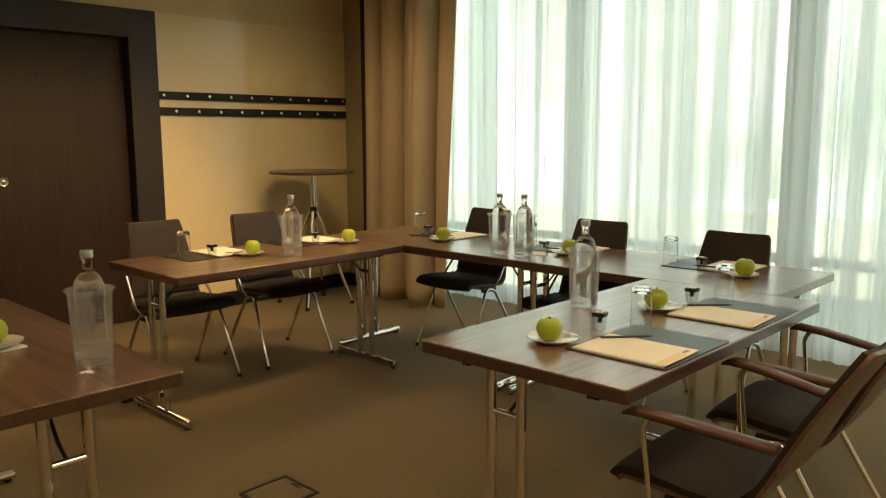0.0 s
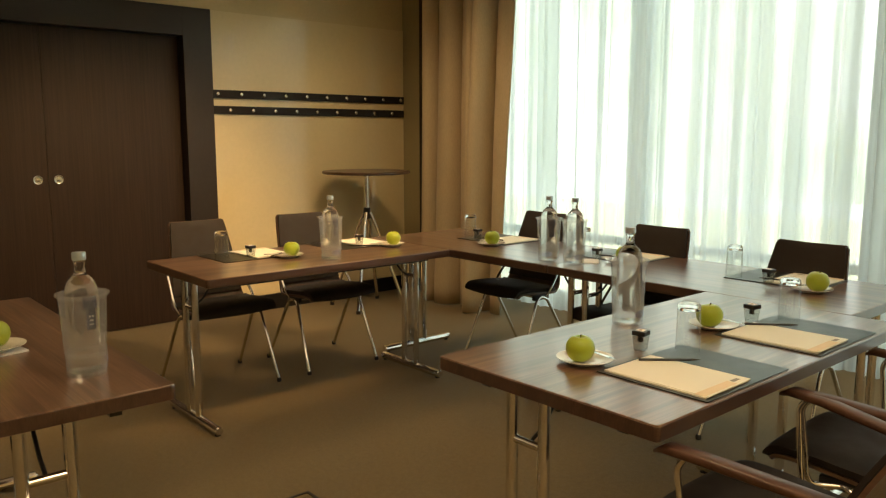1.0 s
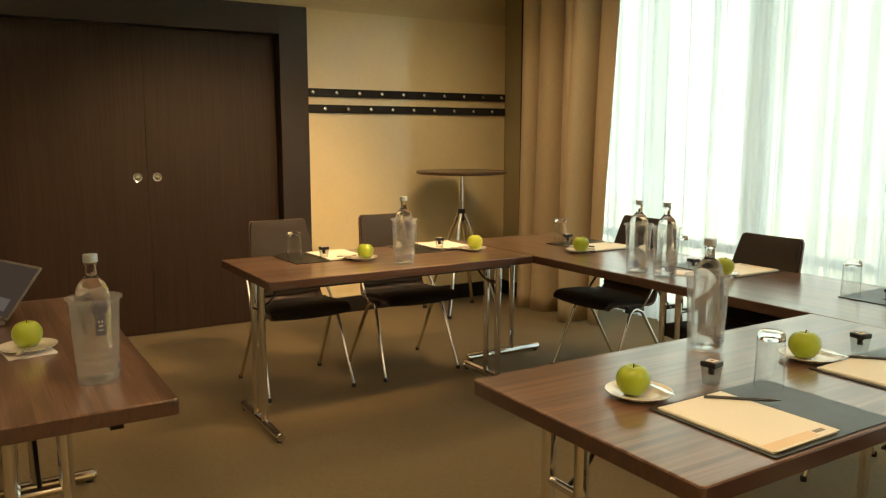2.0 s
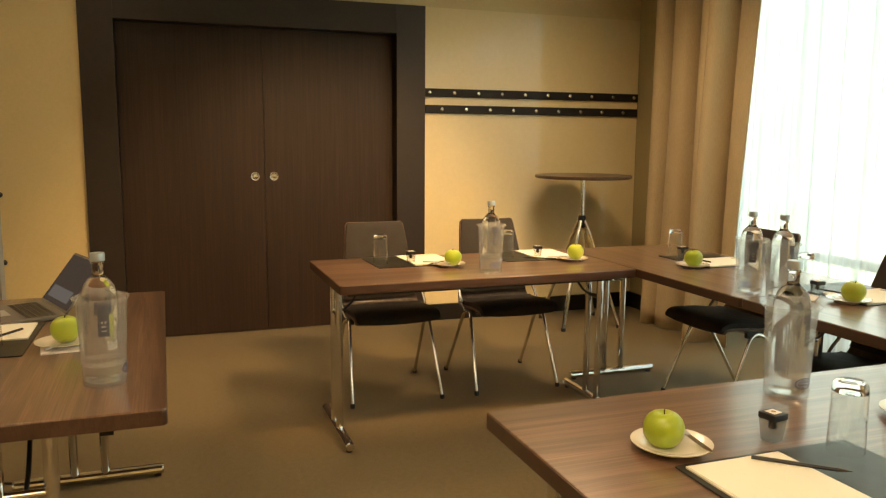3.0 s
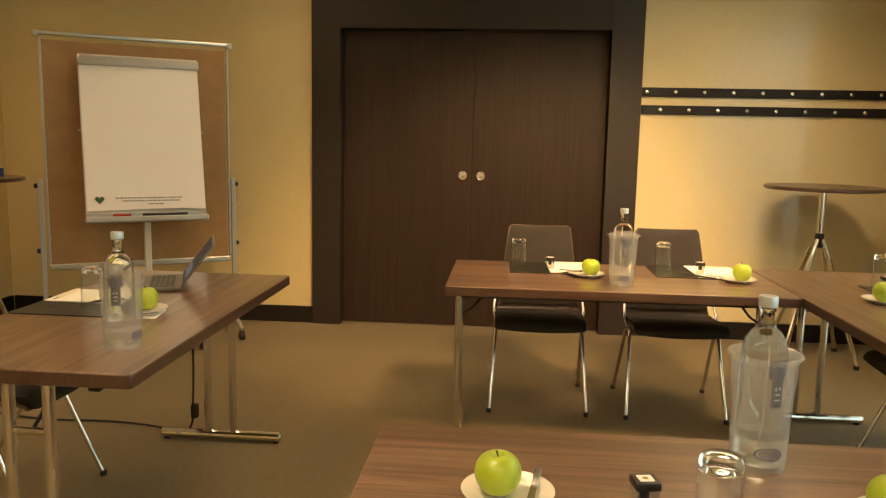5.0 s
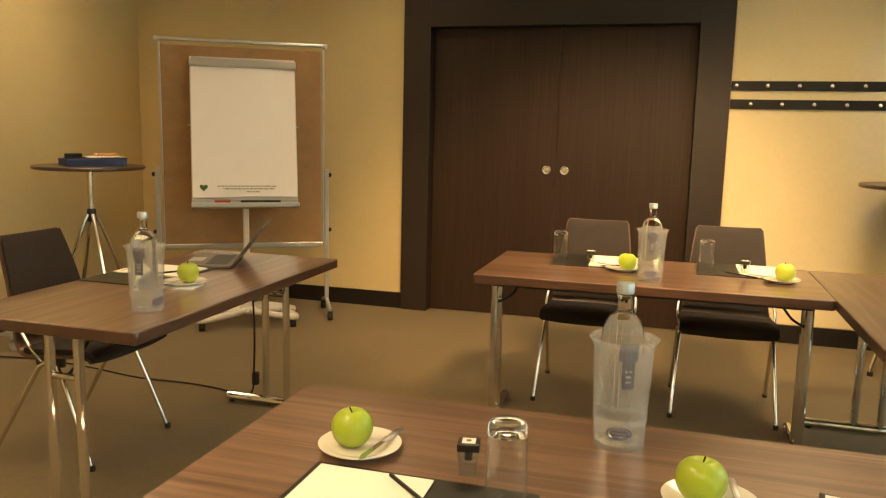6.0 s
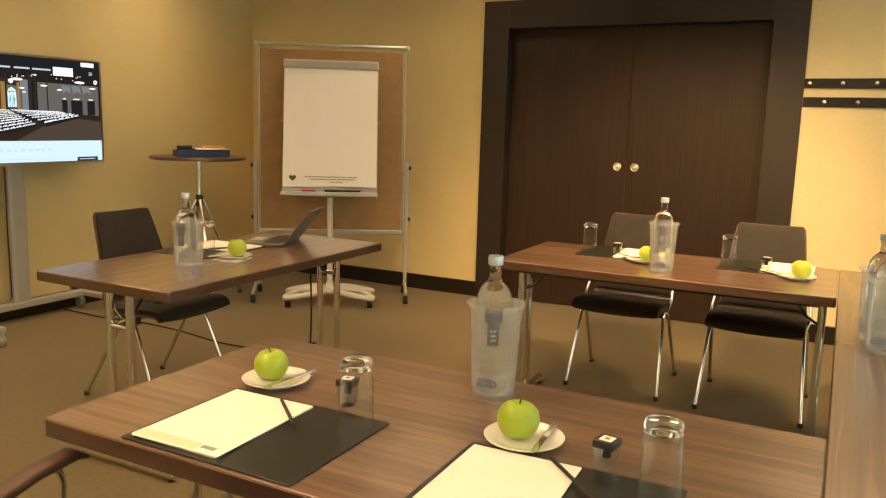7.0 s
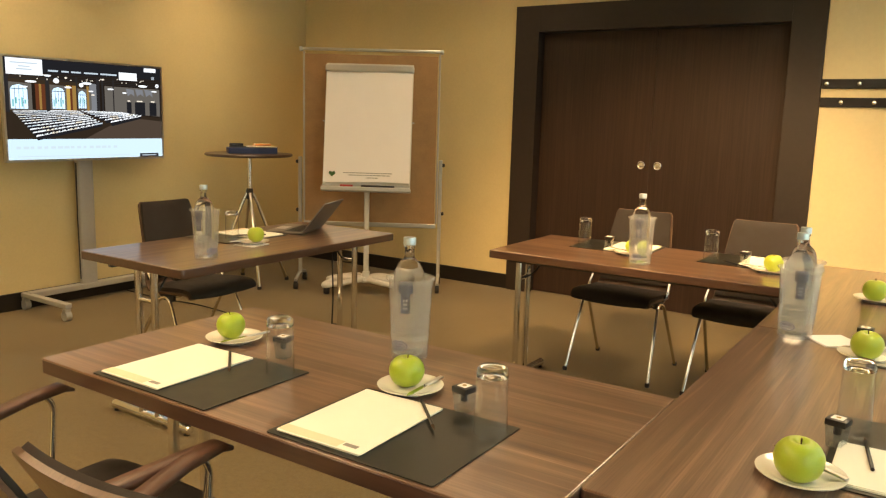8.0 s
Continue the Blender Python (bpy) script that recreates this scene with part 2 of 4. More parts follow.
def apple_skin():
    m, t, b = nodes("green_apple_skin")
    v = coords(t)
    info = t.nodes.new("ShaderNodeObjectInfo")
    base = ramp(t, info.outputs["Random"], [(0.0, (0.33, 0.43, 0.03)), (0.5, (0.37, 0.46, 0.036)), (1.0, (0.42, 0.48, 0.045))])
    blush = ramp(t, noise_out(t, v, 16, 3), [(0.35, (0.9, 1, 0.8)), (0.7, (1.0, 0.98, 1.0))])
    specks = ramp(t, noise_out(t, v, 420, 1), [(0.66, (1, 1, 1)), (0.74, (1.25, 1.2, 1.5))])
    t.links.new(mixed(t, mixed(t, base, blush, 1.0, "MULTIPLY"), specks, 1.0, "MULTIPLY"), b.inputs["Base Color"])
    b.inputs["Roughness"].default_value = 0.28
    b.inputs["Subsurface Weight"].default_value = 0.0
    return m


def sheer_cloth():
    """Thin voile: light passes between the threads and glows in them."""
    m, t, b = nodes("white_voile")
    v = coords(t, (45, 45, 0.2), False)
    tr = put(t, "ShaderNodeBsdfTranslucent")
    tr.inputs[0].default_value = (0.88, 0.97, 1.0, 1)
    df = put(t, "ShaderNodeBsdfDiffuse")
    df.inputs[0].default_value = (0.76, 0.87, 0.92, 1)
    see = put(t, "ShaderNodeBsdfTransparent")
    one, two = t.nodes.new("ShaderNodeMixShader"), t.nodes.new("ShaderNodeMixShader")
    one.inputs[0].default_value = 0.35
    # upright bands of opacity imitate the light and shade of folds
    r = t.nodes.new("ShaderNodeMapRange")
    r.inputs["From Min"].default_value, r.inputs["From Max"].default_value = 0.38, 0.60
    r.inputs["To Min"].default_value, r.inputs["To Max"].default_value = 0.52, 0.96
    wide = coords(t, (8, 8, 0.08), False)
    both = t.nodes.new("ShaderNodeMix")
    both.inputs[0].default_value = 0.85
    t.links.new(noise_out(t, v, 1.0, 3), both.inputs[2])
    t.links.new(noise_out(t, wide, 1.0, 2), both.inputs[3])
    t.links.new(both.outputs[0], r.inputs[0])
    t.links.new(tr.outputs[0], one.inputs[1])
    t.links.new(df.outputs[0], one.inputs[2])
    t.links.new(r.outputs[0], two.inputs[0])
    t.links.new(see.outputs[0], two.inputs[1])
    t.links.new(one.outputs[0], two.inputs[2])
    t.links.new(two.outputs[0], t.nodes["Material Output"].inputs[0])
    return m


def daylight_backdrop():
    """Glowing stand-in for daylight: far trees in hazy light with bright sky between them, over a pale lawn."""
    m, t, b = nodes("glowing_daylight_trees")
    v = coords(t, (1, 1, 1), False)
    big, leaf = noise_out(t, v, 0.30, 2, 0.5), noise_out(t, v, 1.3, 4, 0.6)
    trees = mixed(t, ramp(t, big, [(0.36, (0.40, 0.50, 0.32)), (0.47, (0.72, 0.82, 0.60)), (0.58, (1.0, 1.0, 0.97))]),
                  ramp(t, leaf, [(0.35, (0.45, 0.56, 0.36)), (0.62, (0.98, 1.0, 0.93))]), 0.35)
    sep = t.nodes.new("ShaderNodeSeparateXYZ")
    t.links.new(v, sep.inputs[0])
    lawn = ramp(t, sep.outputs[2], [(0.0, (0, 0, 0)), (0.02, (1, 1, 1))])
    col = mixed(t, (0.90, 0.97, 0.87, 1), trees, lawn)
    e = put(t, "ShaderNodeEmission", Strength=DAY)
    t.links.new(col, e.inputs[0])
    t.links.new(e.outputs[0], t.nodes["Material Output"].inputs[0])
    return m


M_CARPET, M_DOOR, M_APPLE, M_SHEER = carpet(), door_wood(), apple_skin(), sheer_cloth()


# ---- mesh helpers ----
def finish(bm, angle=40):
    bmesh.ops.recalc_face_normals(bm, faces=bm.faces)
    for f in bm.faces:
        # large flat faces keep their own normal
        f.smooth = angle >= 180 or f.calc_area() < 0.004
    for e in bm.edges:
        if len(e.link_faces) == 2 and e.calc_face_angle(0) > radians(angle):
            e.smooth = False


def part(name, bm, material, parent=None, label="", angle=40):
    finish(bm, angle)
    me = bpy.data.meshes.new(name)
    bm.to_mesh(me)
    bm.free()
    me.materials.append(material)
    ob = new(name, me)
    ob.parent = parent
    if label:
        tagged(ob, label)
    return ob


def thing(name, m, label, category, group="", kind=""):
    return tagged(place(new(name), m), label, category, group, kind)


def place(ob, m):
    ob.matrix_world = m
    return ob


def box(bm, x0, x1, y0, y1, z0, z1, bevel=0.0, segments=2):
    made = bmesh.ops.create_cube(bm, size=1, matrix=Matrix.LocRotScale(((x0 + x1) / 2, (y0 + y1) / 2, (z0 + z1) / 2), None, (x1 - x0, y1 - y0, z1 - z0)))
    if bevel:
        edges = {e for v in made["verts"] for e in v.link_edges}
        bmesh.ops.bevel(bm, geom=list(edges), offset=bevel, segments=segments, profile=0.5, affect="EDGES")
    return bm


def boxed(*size, bevel=0.0, segments=2):
    return box(bmesh.new(), *size, bevel=bevel, segments=segments)


def lathe(bm, profile, seg=24, centre=(0, 0, 0), m=None):
    """Turns a profile of (radius, height) round z; ends at radius 0 are closed."""
    m = m or Matrix()
    rings = []
    for r, z in profile:
        if r < 1e-6:
            rings.append([bm.verts.new(m @ (Vector(centre) + Vector((0, 0, z))))])
        else:
            rings.append([bm.verts.new(m @ (Vector(centre) + Vector((r * math.cos(2 * math.pi * k / seg), r * math.sin(2 * math.pi * k / seg), z)))) for k in range(seg)])
    for a, b in zip(rings, rings[1:]):
        for k in range(seg):
            j = (k + 1) % seg
            if len(a) == 1 and len(b) > 1:
                bm.faces.new((a[0], b[j], b[k]))
            elif len(b) == 1 and len(a) > 1:
                bm.faces.new((a[k], a[j], b[0]))
            elif len(a) > 1:
                bm.faces.new((a[k], a[j], b[j], b[k]))
    return bm


def turned(profile, seg=24, centre=(0, 0, 0), m=None):
    return lathe(bmesh.new(), profile, seg, centre, m)


def tube(bm, pts, r, seg=10, ends=None):
    """A round bar along a line of points, with closed ends. r: one radius, or one for each point."""
    pts = [Vector(p) for p in pts]
    rs = r if isinstance(r, (list, tuple)) else [r] * len(pts)
    side, rings = None, []
    for n, p in enumerate(pts):
        d = (pts[min(n + 1, len(pts) - 1)] - pts[max(n - 1, 0)]).normalized()
        if side is None:
            side = d.cross(Vector((0, 0, 1)) if abs(d.z) < 0.9 else Vector((1, 0, 0))).normalized()
        side = (side - d * side.dot(d)).normalized()
        up = d.cross(side)
        rings.append([bm.verts.new(p + rs[n] * (side * math.cos(2 * math.pi * k / seg) + up * math.sin(2 * math.pi * k / seg))) for k in range(seg)])
    for a, b in zip(rings, rings[1:]):
        for k in range(seg):
            bm.faces.new((a[k], a[(k + 1) % seg], b[(k + 1) % seg], b[k]))
    bm.faces.new(rings[0][::-1]), bm.faces.new(rings[-1])
    return bm


def tubed(pts, r, seg=10):
    return tube(bmesh.new(), pts, r, seg)


def bent(pts, radius=0.03, steps=4):
    """The line of points with its corners rounded."""
    pts = [Vector(p) for p in pts]
    out = [pts[0]]
    for a, b, c in zip(pts, pts[1:], pts[2:]):
        r = min(radius, (a - b).length * 0.45, (c - b).length * 0.45)
        p, q = b + (a - b).normalized() * r, b + (c - b).normalized() * r
        out += [p.lerp(b, k / steps).lerp(b.lerp(q, k / steps), k / steps) for k in range(steps + 1)]
    return out + [pts[-1]]


def sheet(fn, nu, nv, thick=0.0):
    """A grid of points fn(u, v) -> place for u, v in 0..1; with a thickness along its normals."""
    bm = bmesh.new()
    grid = [[bm.verts.new(fn(i / nu, j / nv)) for j in range(nv + 1)] for i in range(nu + 1)]
    for i in range(nu):
        for j in range(nv):
            bm.faces.new((grid[i][j], grid[i + 1][j], grid[i + 1][j + 1], grid[i][j + 1]))
    if thick:
        bm.normal_update()
        back = [[bm.verts.new(p.co - p.normal * thick) for p in row] for row in grid]
        for i in range(nu):
            for j in range(nv):
                bm.faces.new((back[i][j], back[i][j + 1], back[i + 1][j + 1], back[i + 1][j]))
        rim = [(i, 0) for i in range(nu)] + [(nu, j) for j in range(nv)] + [(i, nv) for i in range(nu, 0, -1)] + [(0, j) for j in range(nv, 0, -1)]
        for (i, j), (k, h) in zip(rim, rim[1:] + rim[:1]):
            bm.faces.new((grid[k][h], grid[i][j], back[i][j], back[k][h]))
    return bm


def rounded(w, d, r, z0, z1, seg=5, edge=0.0):
    """A slab with rounded corners, middle at the origin; edge: bevel of its rims."""
    bm = bmesh.new()
    pts = []
    for cx, cy, a in ((w / 2 - r, d / 2 - r, 0), (-w / 2 + r, d / 2 - r, 90), (-w / 2 + r, -d / 2 + r, 180), (w / 2 - r, -d / 2 + r, 270)):
        pts += [(cx + r * math.cos(radians(a + 90 * k / seg)), cy + r * math.sin(radians(a + 90 * k / seg))) for k in range(seg + 1)]
    low = bm.faces.new([bm.verts.new((x, y, z0)) for x, y in pts])
    top = bmesh.ops.extrude_face_region(bm, geom=[low])
    bmesh.ops.translate(bm, vec=(0, 0, z1 - z0), verts=[v for v in top["geom"] if isinstance(v, bmesh.types.BMVert)])
    if edge:
        rims = [e for e in bm.edges if abs(e.verts[0].co.z - e.verts[1].co.z) < 1e-6]
        bmesh.ops.bevel(bm, geom=rims, offset=edge, segments=2, profile=0.5, affect="EDGES")
    return bm


# ---- the room ----
XW, YS, YN, XE = -4.90, -1.27, 5.01, 2.4
TOP = 0.74

floor = tagged(part("floor", boxed(XW - 0.2, XE + 0.2, YS - 0.2, YN + 0.71, -0.1, 0), M_CARPET), "olive brown short-pile carpet floor", "floor", kind="structure")
ceiling = tagged(part("ceiling", boxed(XW - 0.2, XE + 0.2, YS - 0.2, YN + 0.71, CEIL, CEIL + 0.1), M_CEIL), "plain pale painted ceiling", "ceiling", kind="structure")

bm = boxed(XW - 0.16, XW, YS, 1.008, 0, CEIL)
box(bm, XW - 0.16, XW, 3.232, YN, 0, CEIL)
box(bm, XW - 0.16, XW, 1.008, 3.232, 2.262, CEIL)
tagged(part("wall_west", bm, M_WALL), "cream yellow painted wall round the double door", "wall", kind="structure")
tagged(part("wall_passage", boxed(XW - 0.30, XW - 0.17, 0.7, 3.5, 0, CEIL), M_FRAME), "dark closing wall behind the door", "wall", kind="structure")
tagged(part("wall_south", boxed(XW - 0.16, XE, YS - 0.16, YS, 0, CEIL), M_WALL), "cream yellow painted wall behind the screen", "wall", kind="structure")
tagged(part("wall_east", boxed(XE, XE + 0.16, YS - 0.16, YN + 0.66, 0, CEIL), M_WALL), "plain cream yellow painted wall", "wall", kind="structure")
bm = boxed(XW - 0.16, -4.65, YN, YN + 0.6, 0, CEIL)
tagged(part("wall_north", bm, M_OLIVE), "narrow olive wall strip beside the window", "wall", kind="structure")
tagged(part("trim", boxed(-4.65, -4.46, YN - 0.02, YN + 0.14, 0, CEIL, bevel=0.004), M_POST), "dark brown window post beside the curtain", "trim", kind="structure")

tagged(part("wall_panel", boxed(XW + 0.001, XW + 0.012, 3.242, YN - 0.004, 0.125, 2.26), M_PANEL), "glossy cream lacquered wall panel", "wall panel", kind="structure")
for name, size in (("baseboard", (XW, XW + 0.016, YS + 0.02, 1.000, 0, 0.12)), ("baseboard", (XW + 0.0, XW + 0.018, 3.242, YN - 0.004, 0, 0.12)),
                   ("baseboard", (XW + 0.016, XE, YS, YS + 0.016, 0, 0.12)), ("baseboard", (XW + 0.018, -4.65, YN - 0.016, YN, 0, 0.12))):
    tagged(part(name, boxed(*size, bevel=0.003), M_BASE), "black baseboard along the wall", "baseboard", kind="structure")

# the double door
door = thing("door_1", pose(0, 0, 0), "dark brown wooden double door with a wide frame, closed", "door", kind="structure")
part("frame_side", boxed(XW - 0.15, XW + 0.03, 1.002, 1.203, 0, 2.262, bevel=0.0015), M_FRAME, door)
part("frame_side", boxed(XW - 0.15, XW + 0.03, 3.028, 3.238, 0, 2.262, bevel=0.0015), M_FRAME, door)
part("frame_head", boxed(XW - 0.15, XW + 0.03, 1.203, 3.028, 2.066, 2.262, bevel=0.0015), M_FRAME, door)
for y0, y1, ky in ((1.207, 2.1141, 2.052), (2.1169, 3.024, 2.178)):
    leaf = part("door_leaf", boxed(XW - 0.12, XW - 0.07, y0, y1, 0.006, 2.062), M_DOOR, door)
    turn = pose(XW - 0.07, ky, 1.078, 0, 90, 0)
    part("knob", turned([(0.030, 0), (0.030, 0.004), (0.027, 0.006), (0.022, 0.005), (0.019, 0.002), (0.012, 0.002), (0.011, 0.009), (0.0, 0.010)], 28, m=turn), M_CHROME, leaf, "round chrome recessed pull")

# coat rails
for z, first, count in ((1.668, 3.272, 10), (1.552, 3.365, 9)):
    rail = thing("coat_rail", pose(XW + 0.012, 0, z), "black wall rail with a row of round chrome coat studs", "coat rail", "coat rails on the wall panel")
    part("bar", boxed(0.0, 0.016, 3.242, 5.000, -0.030, 0.030, bevel=0.002), M_RAIL, rail)
    for k in range(count):
        at = pose(0.016, first + 0.1875 * k, 0, 0, 90, 0)
        part("stud", turned([(0.0145, 0), (0.0145, 0.006), (0.012, 0.010), (0.006, 0.012), (0.0, 0.012)], 14, m=at), M_CHROME, rail)

# ---- the window ----
window = thing("window_1", pose(0, 0, 0), "wide floor-length window with grey frames behind sheer curtains", "window", kind="structure")
YG = 5.60
part("window_frame", boxed(-4.46, XE, YG - 0.03, YG + 0.05, 0, 0.10), M_WHITE_FRAME, window)
part("window_frame", boxed(-4.46, XE, YG - 0.03, YG + 0.05, 0.54, 0.60, bevel=0.004), M_WHITE_FRAME, window)
part("window_frame", boxed(-4.46, XE, YG - 0.03, YG + 0.05, 2.72, CEIL), M_WHITE_FRAME, window)
POSTS = [(-4.46, -4.36), (-2.89, -2.77), (-1.23, -1.03), (0.62, 0.72), (2.3, XE)]
for a, b in POSTS:
    part("mullion", boxed(a, b, YG - 0.06, YG + 0.06, 0.10, 2.72, bevel=0.004), M_WHITE_FRAME, window)
for (a, b), (c, d) in zip(POSTS, POSTS[1:]):
    for z0, z1 in ((0.10, 0.54), (0.60, 2.72)):
        pane = part("pane", boxed(b, c, YG - 0.004, YG + 0.004, z0, z1), M_GLASS, window)
        pane.visible_shadow = False
tagged(part("window_reveal", boxed(-4.65, -4.46, YN + 0.14, YG + 0.1, 0, CEIL), M_OLIVE), "olive window reveal", "window reveal", kind="structure")

ground = tagged(part("ground", boxed(-60, 60, YG + 0.1, 90, -0.35, -0.3), plain("dry_lawn", (0.30, 0.31, 0.19), 0.9, 0, 0.2, 4)), "pale dry lawn outside the window", "ground", kind="structure")
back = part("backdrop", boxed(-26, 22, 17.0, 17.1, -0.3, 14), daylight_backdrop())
tagged(back, "glowing backdrop of hazy bright trees and sky outside the window", "backdrop", kind="structure")


def sheer(name, x0, x1, y, folds, amp, z1=CEIL - 0.03, seed=1):
    rnd = random.Random(seed)
    ph = [rnd.uniform(0, 6.28) for _ in range(4)]

    def fn(u, v):
        a = u * folds * 6.283
        soft = 0.75 + 0.25 * math.sin(u * folds * 1.7 + ph[0])
        wave = math.sin(a + 1.2 * math.sin(u * folds * 0.9 + ph[1]) + 0.25 * math.sin(v * 3 + ph[2]))
        flare = 0.75 + 0.45 * (1 - v)
        return (x0 + (x1 - x0) * u + 0.012 * math.sin(2 * a) + 0.02 * (1 - v) * math.sin(u * 9 + ph[3]), y + amp * soft * flare * wave + 0.012 * math.sin(3.1 * a + ph[2]), 0.012 + (z1 - 0.012) * v)
    return sheet(fn, int(folds * 14), 22)


for x0, x1, folds, seed in ((-4.30, -2.45, 9, 3), (-2.47, -0.86, 8, 5), (-0.84, 0.9, 9, 8), (0.88, XE - 0.02, 7, 9)):
    voile = thing("sheer_curtain", pose(0, 0, 0), "white sheer voile curtain in soft folds, back-lit", "curtain", "sheer curtains along the window")
    part("voile", sheer("voile", x0, x1, 5.34, folds, 0.022, seed=seed), M_SHEER, voile, angle=180)

drape = thing("drape", pose(0, 0, 0), "heavy beige floor-length curtain drawn to the side", "curtain")


def drape_fn(u, v):
    """Rounded pleats of uneven width with narrow, deep valleys between them."""
    f = 6 * (u + 0.050 * math.sin(u * 9.4 + 0.6) - 0.028)
    pleat = abs(math.sin(math.pi * f)) ** 0.75
    deep = 0.165 + 0.070 * math.sin(1.9 * math.floor(f) + 0.8)
    sway = 0.018 * math.sin(u * 5 + v * 2.1) + 0.010 * math.sin(f * 4.1 + v * 3.3)
    x = -3.925 - 0.04 * (1 - v) + (u - 0.5) * (0.94 - 0.08 * (1 - v)) - 0.026 * math.sin(2 * math.pi * f) + 0.010 * (1 - v) * math.sin(u * 23)
    return (x, 5.0 - deep * (1.0 + 0.25 * (1 - v)) * pleat + sway, 0.008 + (CEIL - 0.022) * v)


part("cloth", sheet(drape_fn, 168, 24, 0.003), M_CURTAIN, drape, angle=180)
part("track", boxed(-4.4, -3.45, 4.95, 4.99, CEIL - 0.012, CEIL), M_STEEL, drape)

# ---- tables ----
TL, TW, TT = 1.418, 0.712, 0.040


def meeting_table(m, label):
    """Folding conference table, its length along x, standing on T-feet of chrome tube."""
    t = thing("meeting_table", m, label, "table", "meeting tables in a U")
    top = part("tabletop", rounded(TL, TW, 0.012, TOP - TT, TOP, 4, 0.003), M_TABLE, t)
    part("edge_band", rounded(TL + 0.0024, TW + 0.0024, 0.013, TOP - TT + 0.002, TOP - 0.0035, 4, 0.001), M_EDGE, top, "darker walnut edge band")
    bm = bmesh.new()
    for x0, x1, y0, y1 in ((-TL / 2 + 0.06, TL / 2 - 0.06, -0.24, -0.21), (-TL / 2 + 0.06, TL / 2 - 0.06, 0.21, 0.24)):
        box(bm, x0, x1, y0, y1, TOP - TT - 0.03, TOP - TT - 0.001)
    part("under_rail", bm, M_BLACK_PL, t, "dark steel rail under the top")
    for s in (-1, 1):
        x = s * (TL / 2 - 0.045)
        for y in (-0.11, 0.0):
            part("leg", tubed([(x, y, 0.03), (x, y, TOP - TT - 0.001)], 0.0165, 14), M_CHROME, t, "chrome tube leg")
        part("crossbar", tubed([(x, -0.105, 0.56), (x, -0.005, 0.56)], 0.011, 10), M_CHROME, t)
        foot = part("foot", tubed([(x, -0.325, 0.027), (x, -0.318, 0.027), (x, 0.208, 0.027), (x, 0.215, 0.027)], [0.017, 0.021, 0.021, 0.017], 14), M_CHROME, t, "chrome T-foot")
        for y in (-0.30, 0.19):
            part("glider", turned([(0.0, 0.0), (0.014, 0.0), (0.014, 0.009), (0.0, 0.009)], 12, (x, y, 0)), M_RUBBER, foot, "black rubber glider")
        part("brace", tubed(bent([(x - s * 0.01, -0.055, 0.56), (x - s * 0.06, -0.055, 0.59), (x - s * 0.13, -0.055, TOP - TT - 0.02)], 0.02), 0.0055, 8), M_BLACK_PL, t, "black folding brace")
    return t


TABLES = [
    (pose(-2.970, 2.835, 0, 0, 0, 90), "walnut laminate meeting table set for two beside the door"),
    (pose(-2.617, 3.905, 0), "walnut laminate meeting table set for one by the curtain"),
    (pose(-1.197, 3.905, 0), "walnut laminate meeting table with two coolers by the window"),
    (pose(-0.6855, 2.834, 0, 0, 0, -90) @ Matrix.Diagonal((1.006, 1.028, 1, 1)), "walnut laminate meeting table set for two beside armchairs"),
    (pose(-2.010, 1.091, 0, 0, 0, 180) @ Matrix.Diagonal((1.012, 1, 1, 1)), "walnut laminate presenter's table holding a laptop"),
]
first = meeting_table(*TABLES[0])
for m, label in TABLES[1:]:
    tagged(copy_thing(first, m), label)


# ---- chairs ----
def shell_line(s, lean=0.0):
    """The side line of a chair's shell, from the seat's front edge (s = 0) to the back's top (s = 1): x ahead, z."""
    pts = [(0.245, 0.425), (0.220, 0.447), (0.125, 0.447), (0.015, 0.437), (-0.075, 0.433), (-0.118, 0.464), (-0.142, 0.55), (-0.169, 0.68), (-0.206, 0.80), (-0.234, 0.888)]
    pts = [(x - lean * max(0.0, z - 0.46), z) for x, z in pts]
    f = s * (len(pts) - 1)
    n = min(int(f), len(pts) - 2)
    k = f - n
    p0, p1, p2, p3 = (Vector((*pts[max(0, min(len(pts) - 1, n + d))], 0)) for d in (-1, 0, 1, 2))
    return 0.5 * ((2 * p1) + (p2 - p0) * k + (2 * p0 - 5 * p1 + 4 * p2 - p3) * k * k + (3 * p1 - p0 - 3 * p2 + p3) * k ** 3)


def half_width(s):
    w = 0.222 if s < 0.45 else 0.222 - 0.062 * ((s - 0.45) / 0.55) ** 1.1
    if s > 0.97:
        w -= 0.010 * ((s - 0.97) / 0.03) ** 2
    if s < 0.04:
        w -= 0.02 * ((0.04 - s) / 0.04) ** 2
    return w


def shell_part(s0, s1, inset, lift, thick, nu=18, nv=10, puff=0.0, lean=0.0):
    def fn(u, v):
        s = s0 + (s1 - s0) * u
        p, q = shell_line(max(0, s - 0.01), lean), shell_line(min(1, s + 0.01), lean)
        d = (q - p).normalized()
        n = Vector((d.y, -d.x, 0))
        if n.y < 0 and s < 0.5:
            n = -n
        if s >= 0.5 and n.x < 0:
            n = -n
        c = shell_line(s, lean)
        y = (2 * v - 1)
        edge = max(0.0, 1 - abs(y)) * max(0.0, min(u, 1 - u) * 4)
        dish = -0.012 * (1 - y * y) * max(0, (s - 0.5)) * 2
        up = lift + dish + puff * min(1, edge * 3) ** 0.5
        w = half_width(s) - inset
        return (c.x + n.x * up, y * w, c.y + n.y * up)
    return sheet(fn, nu, nv, thick)


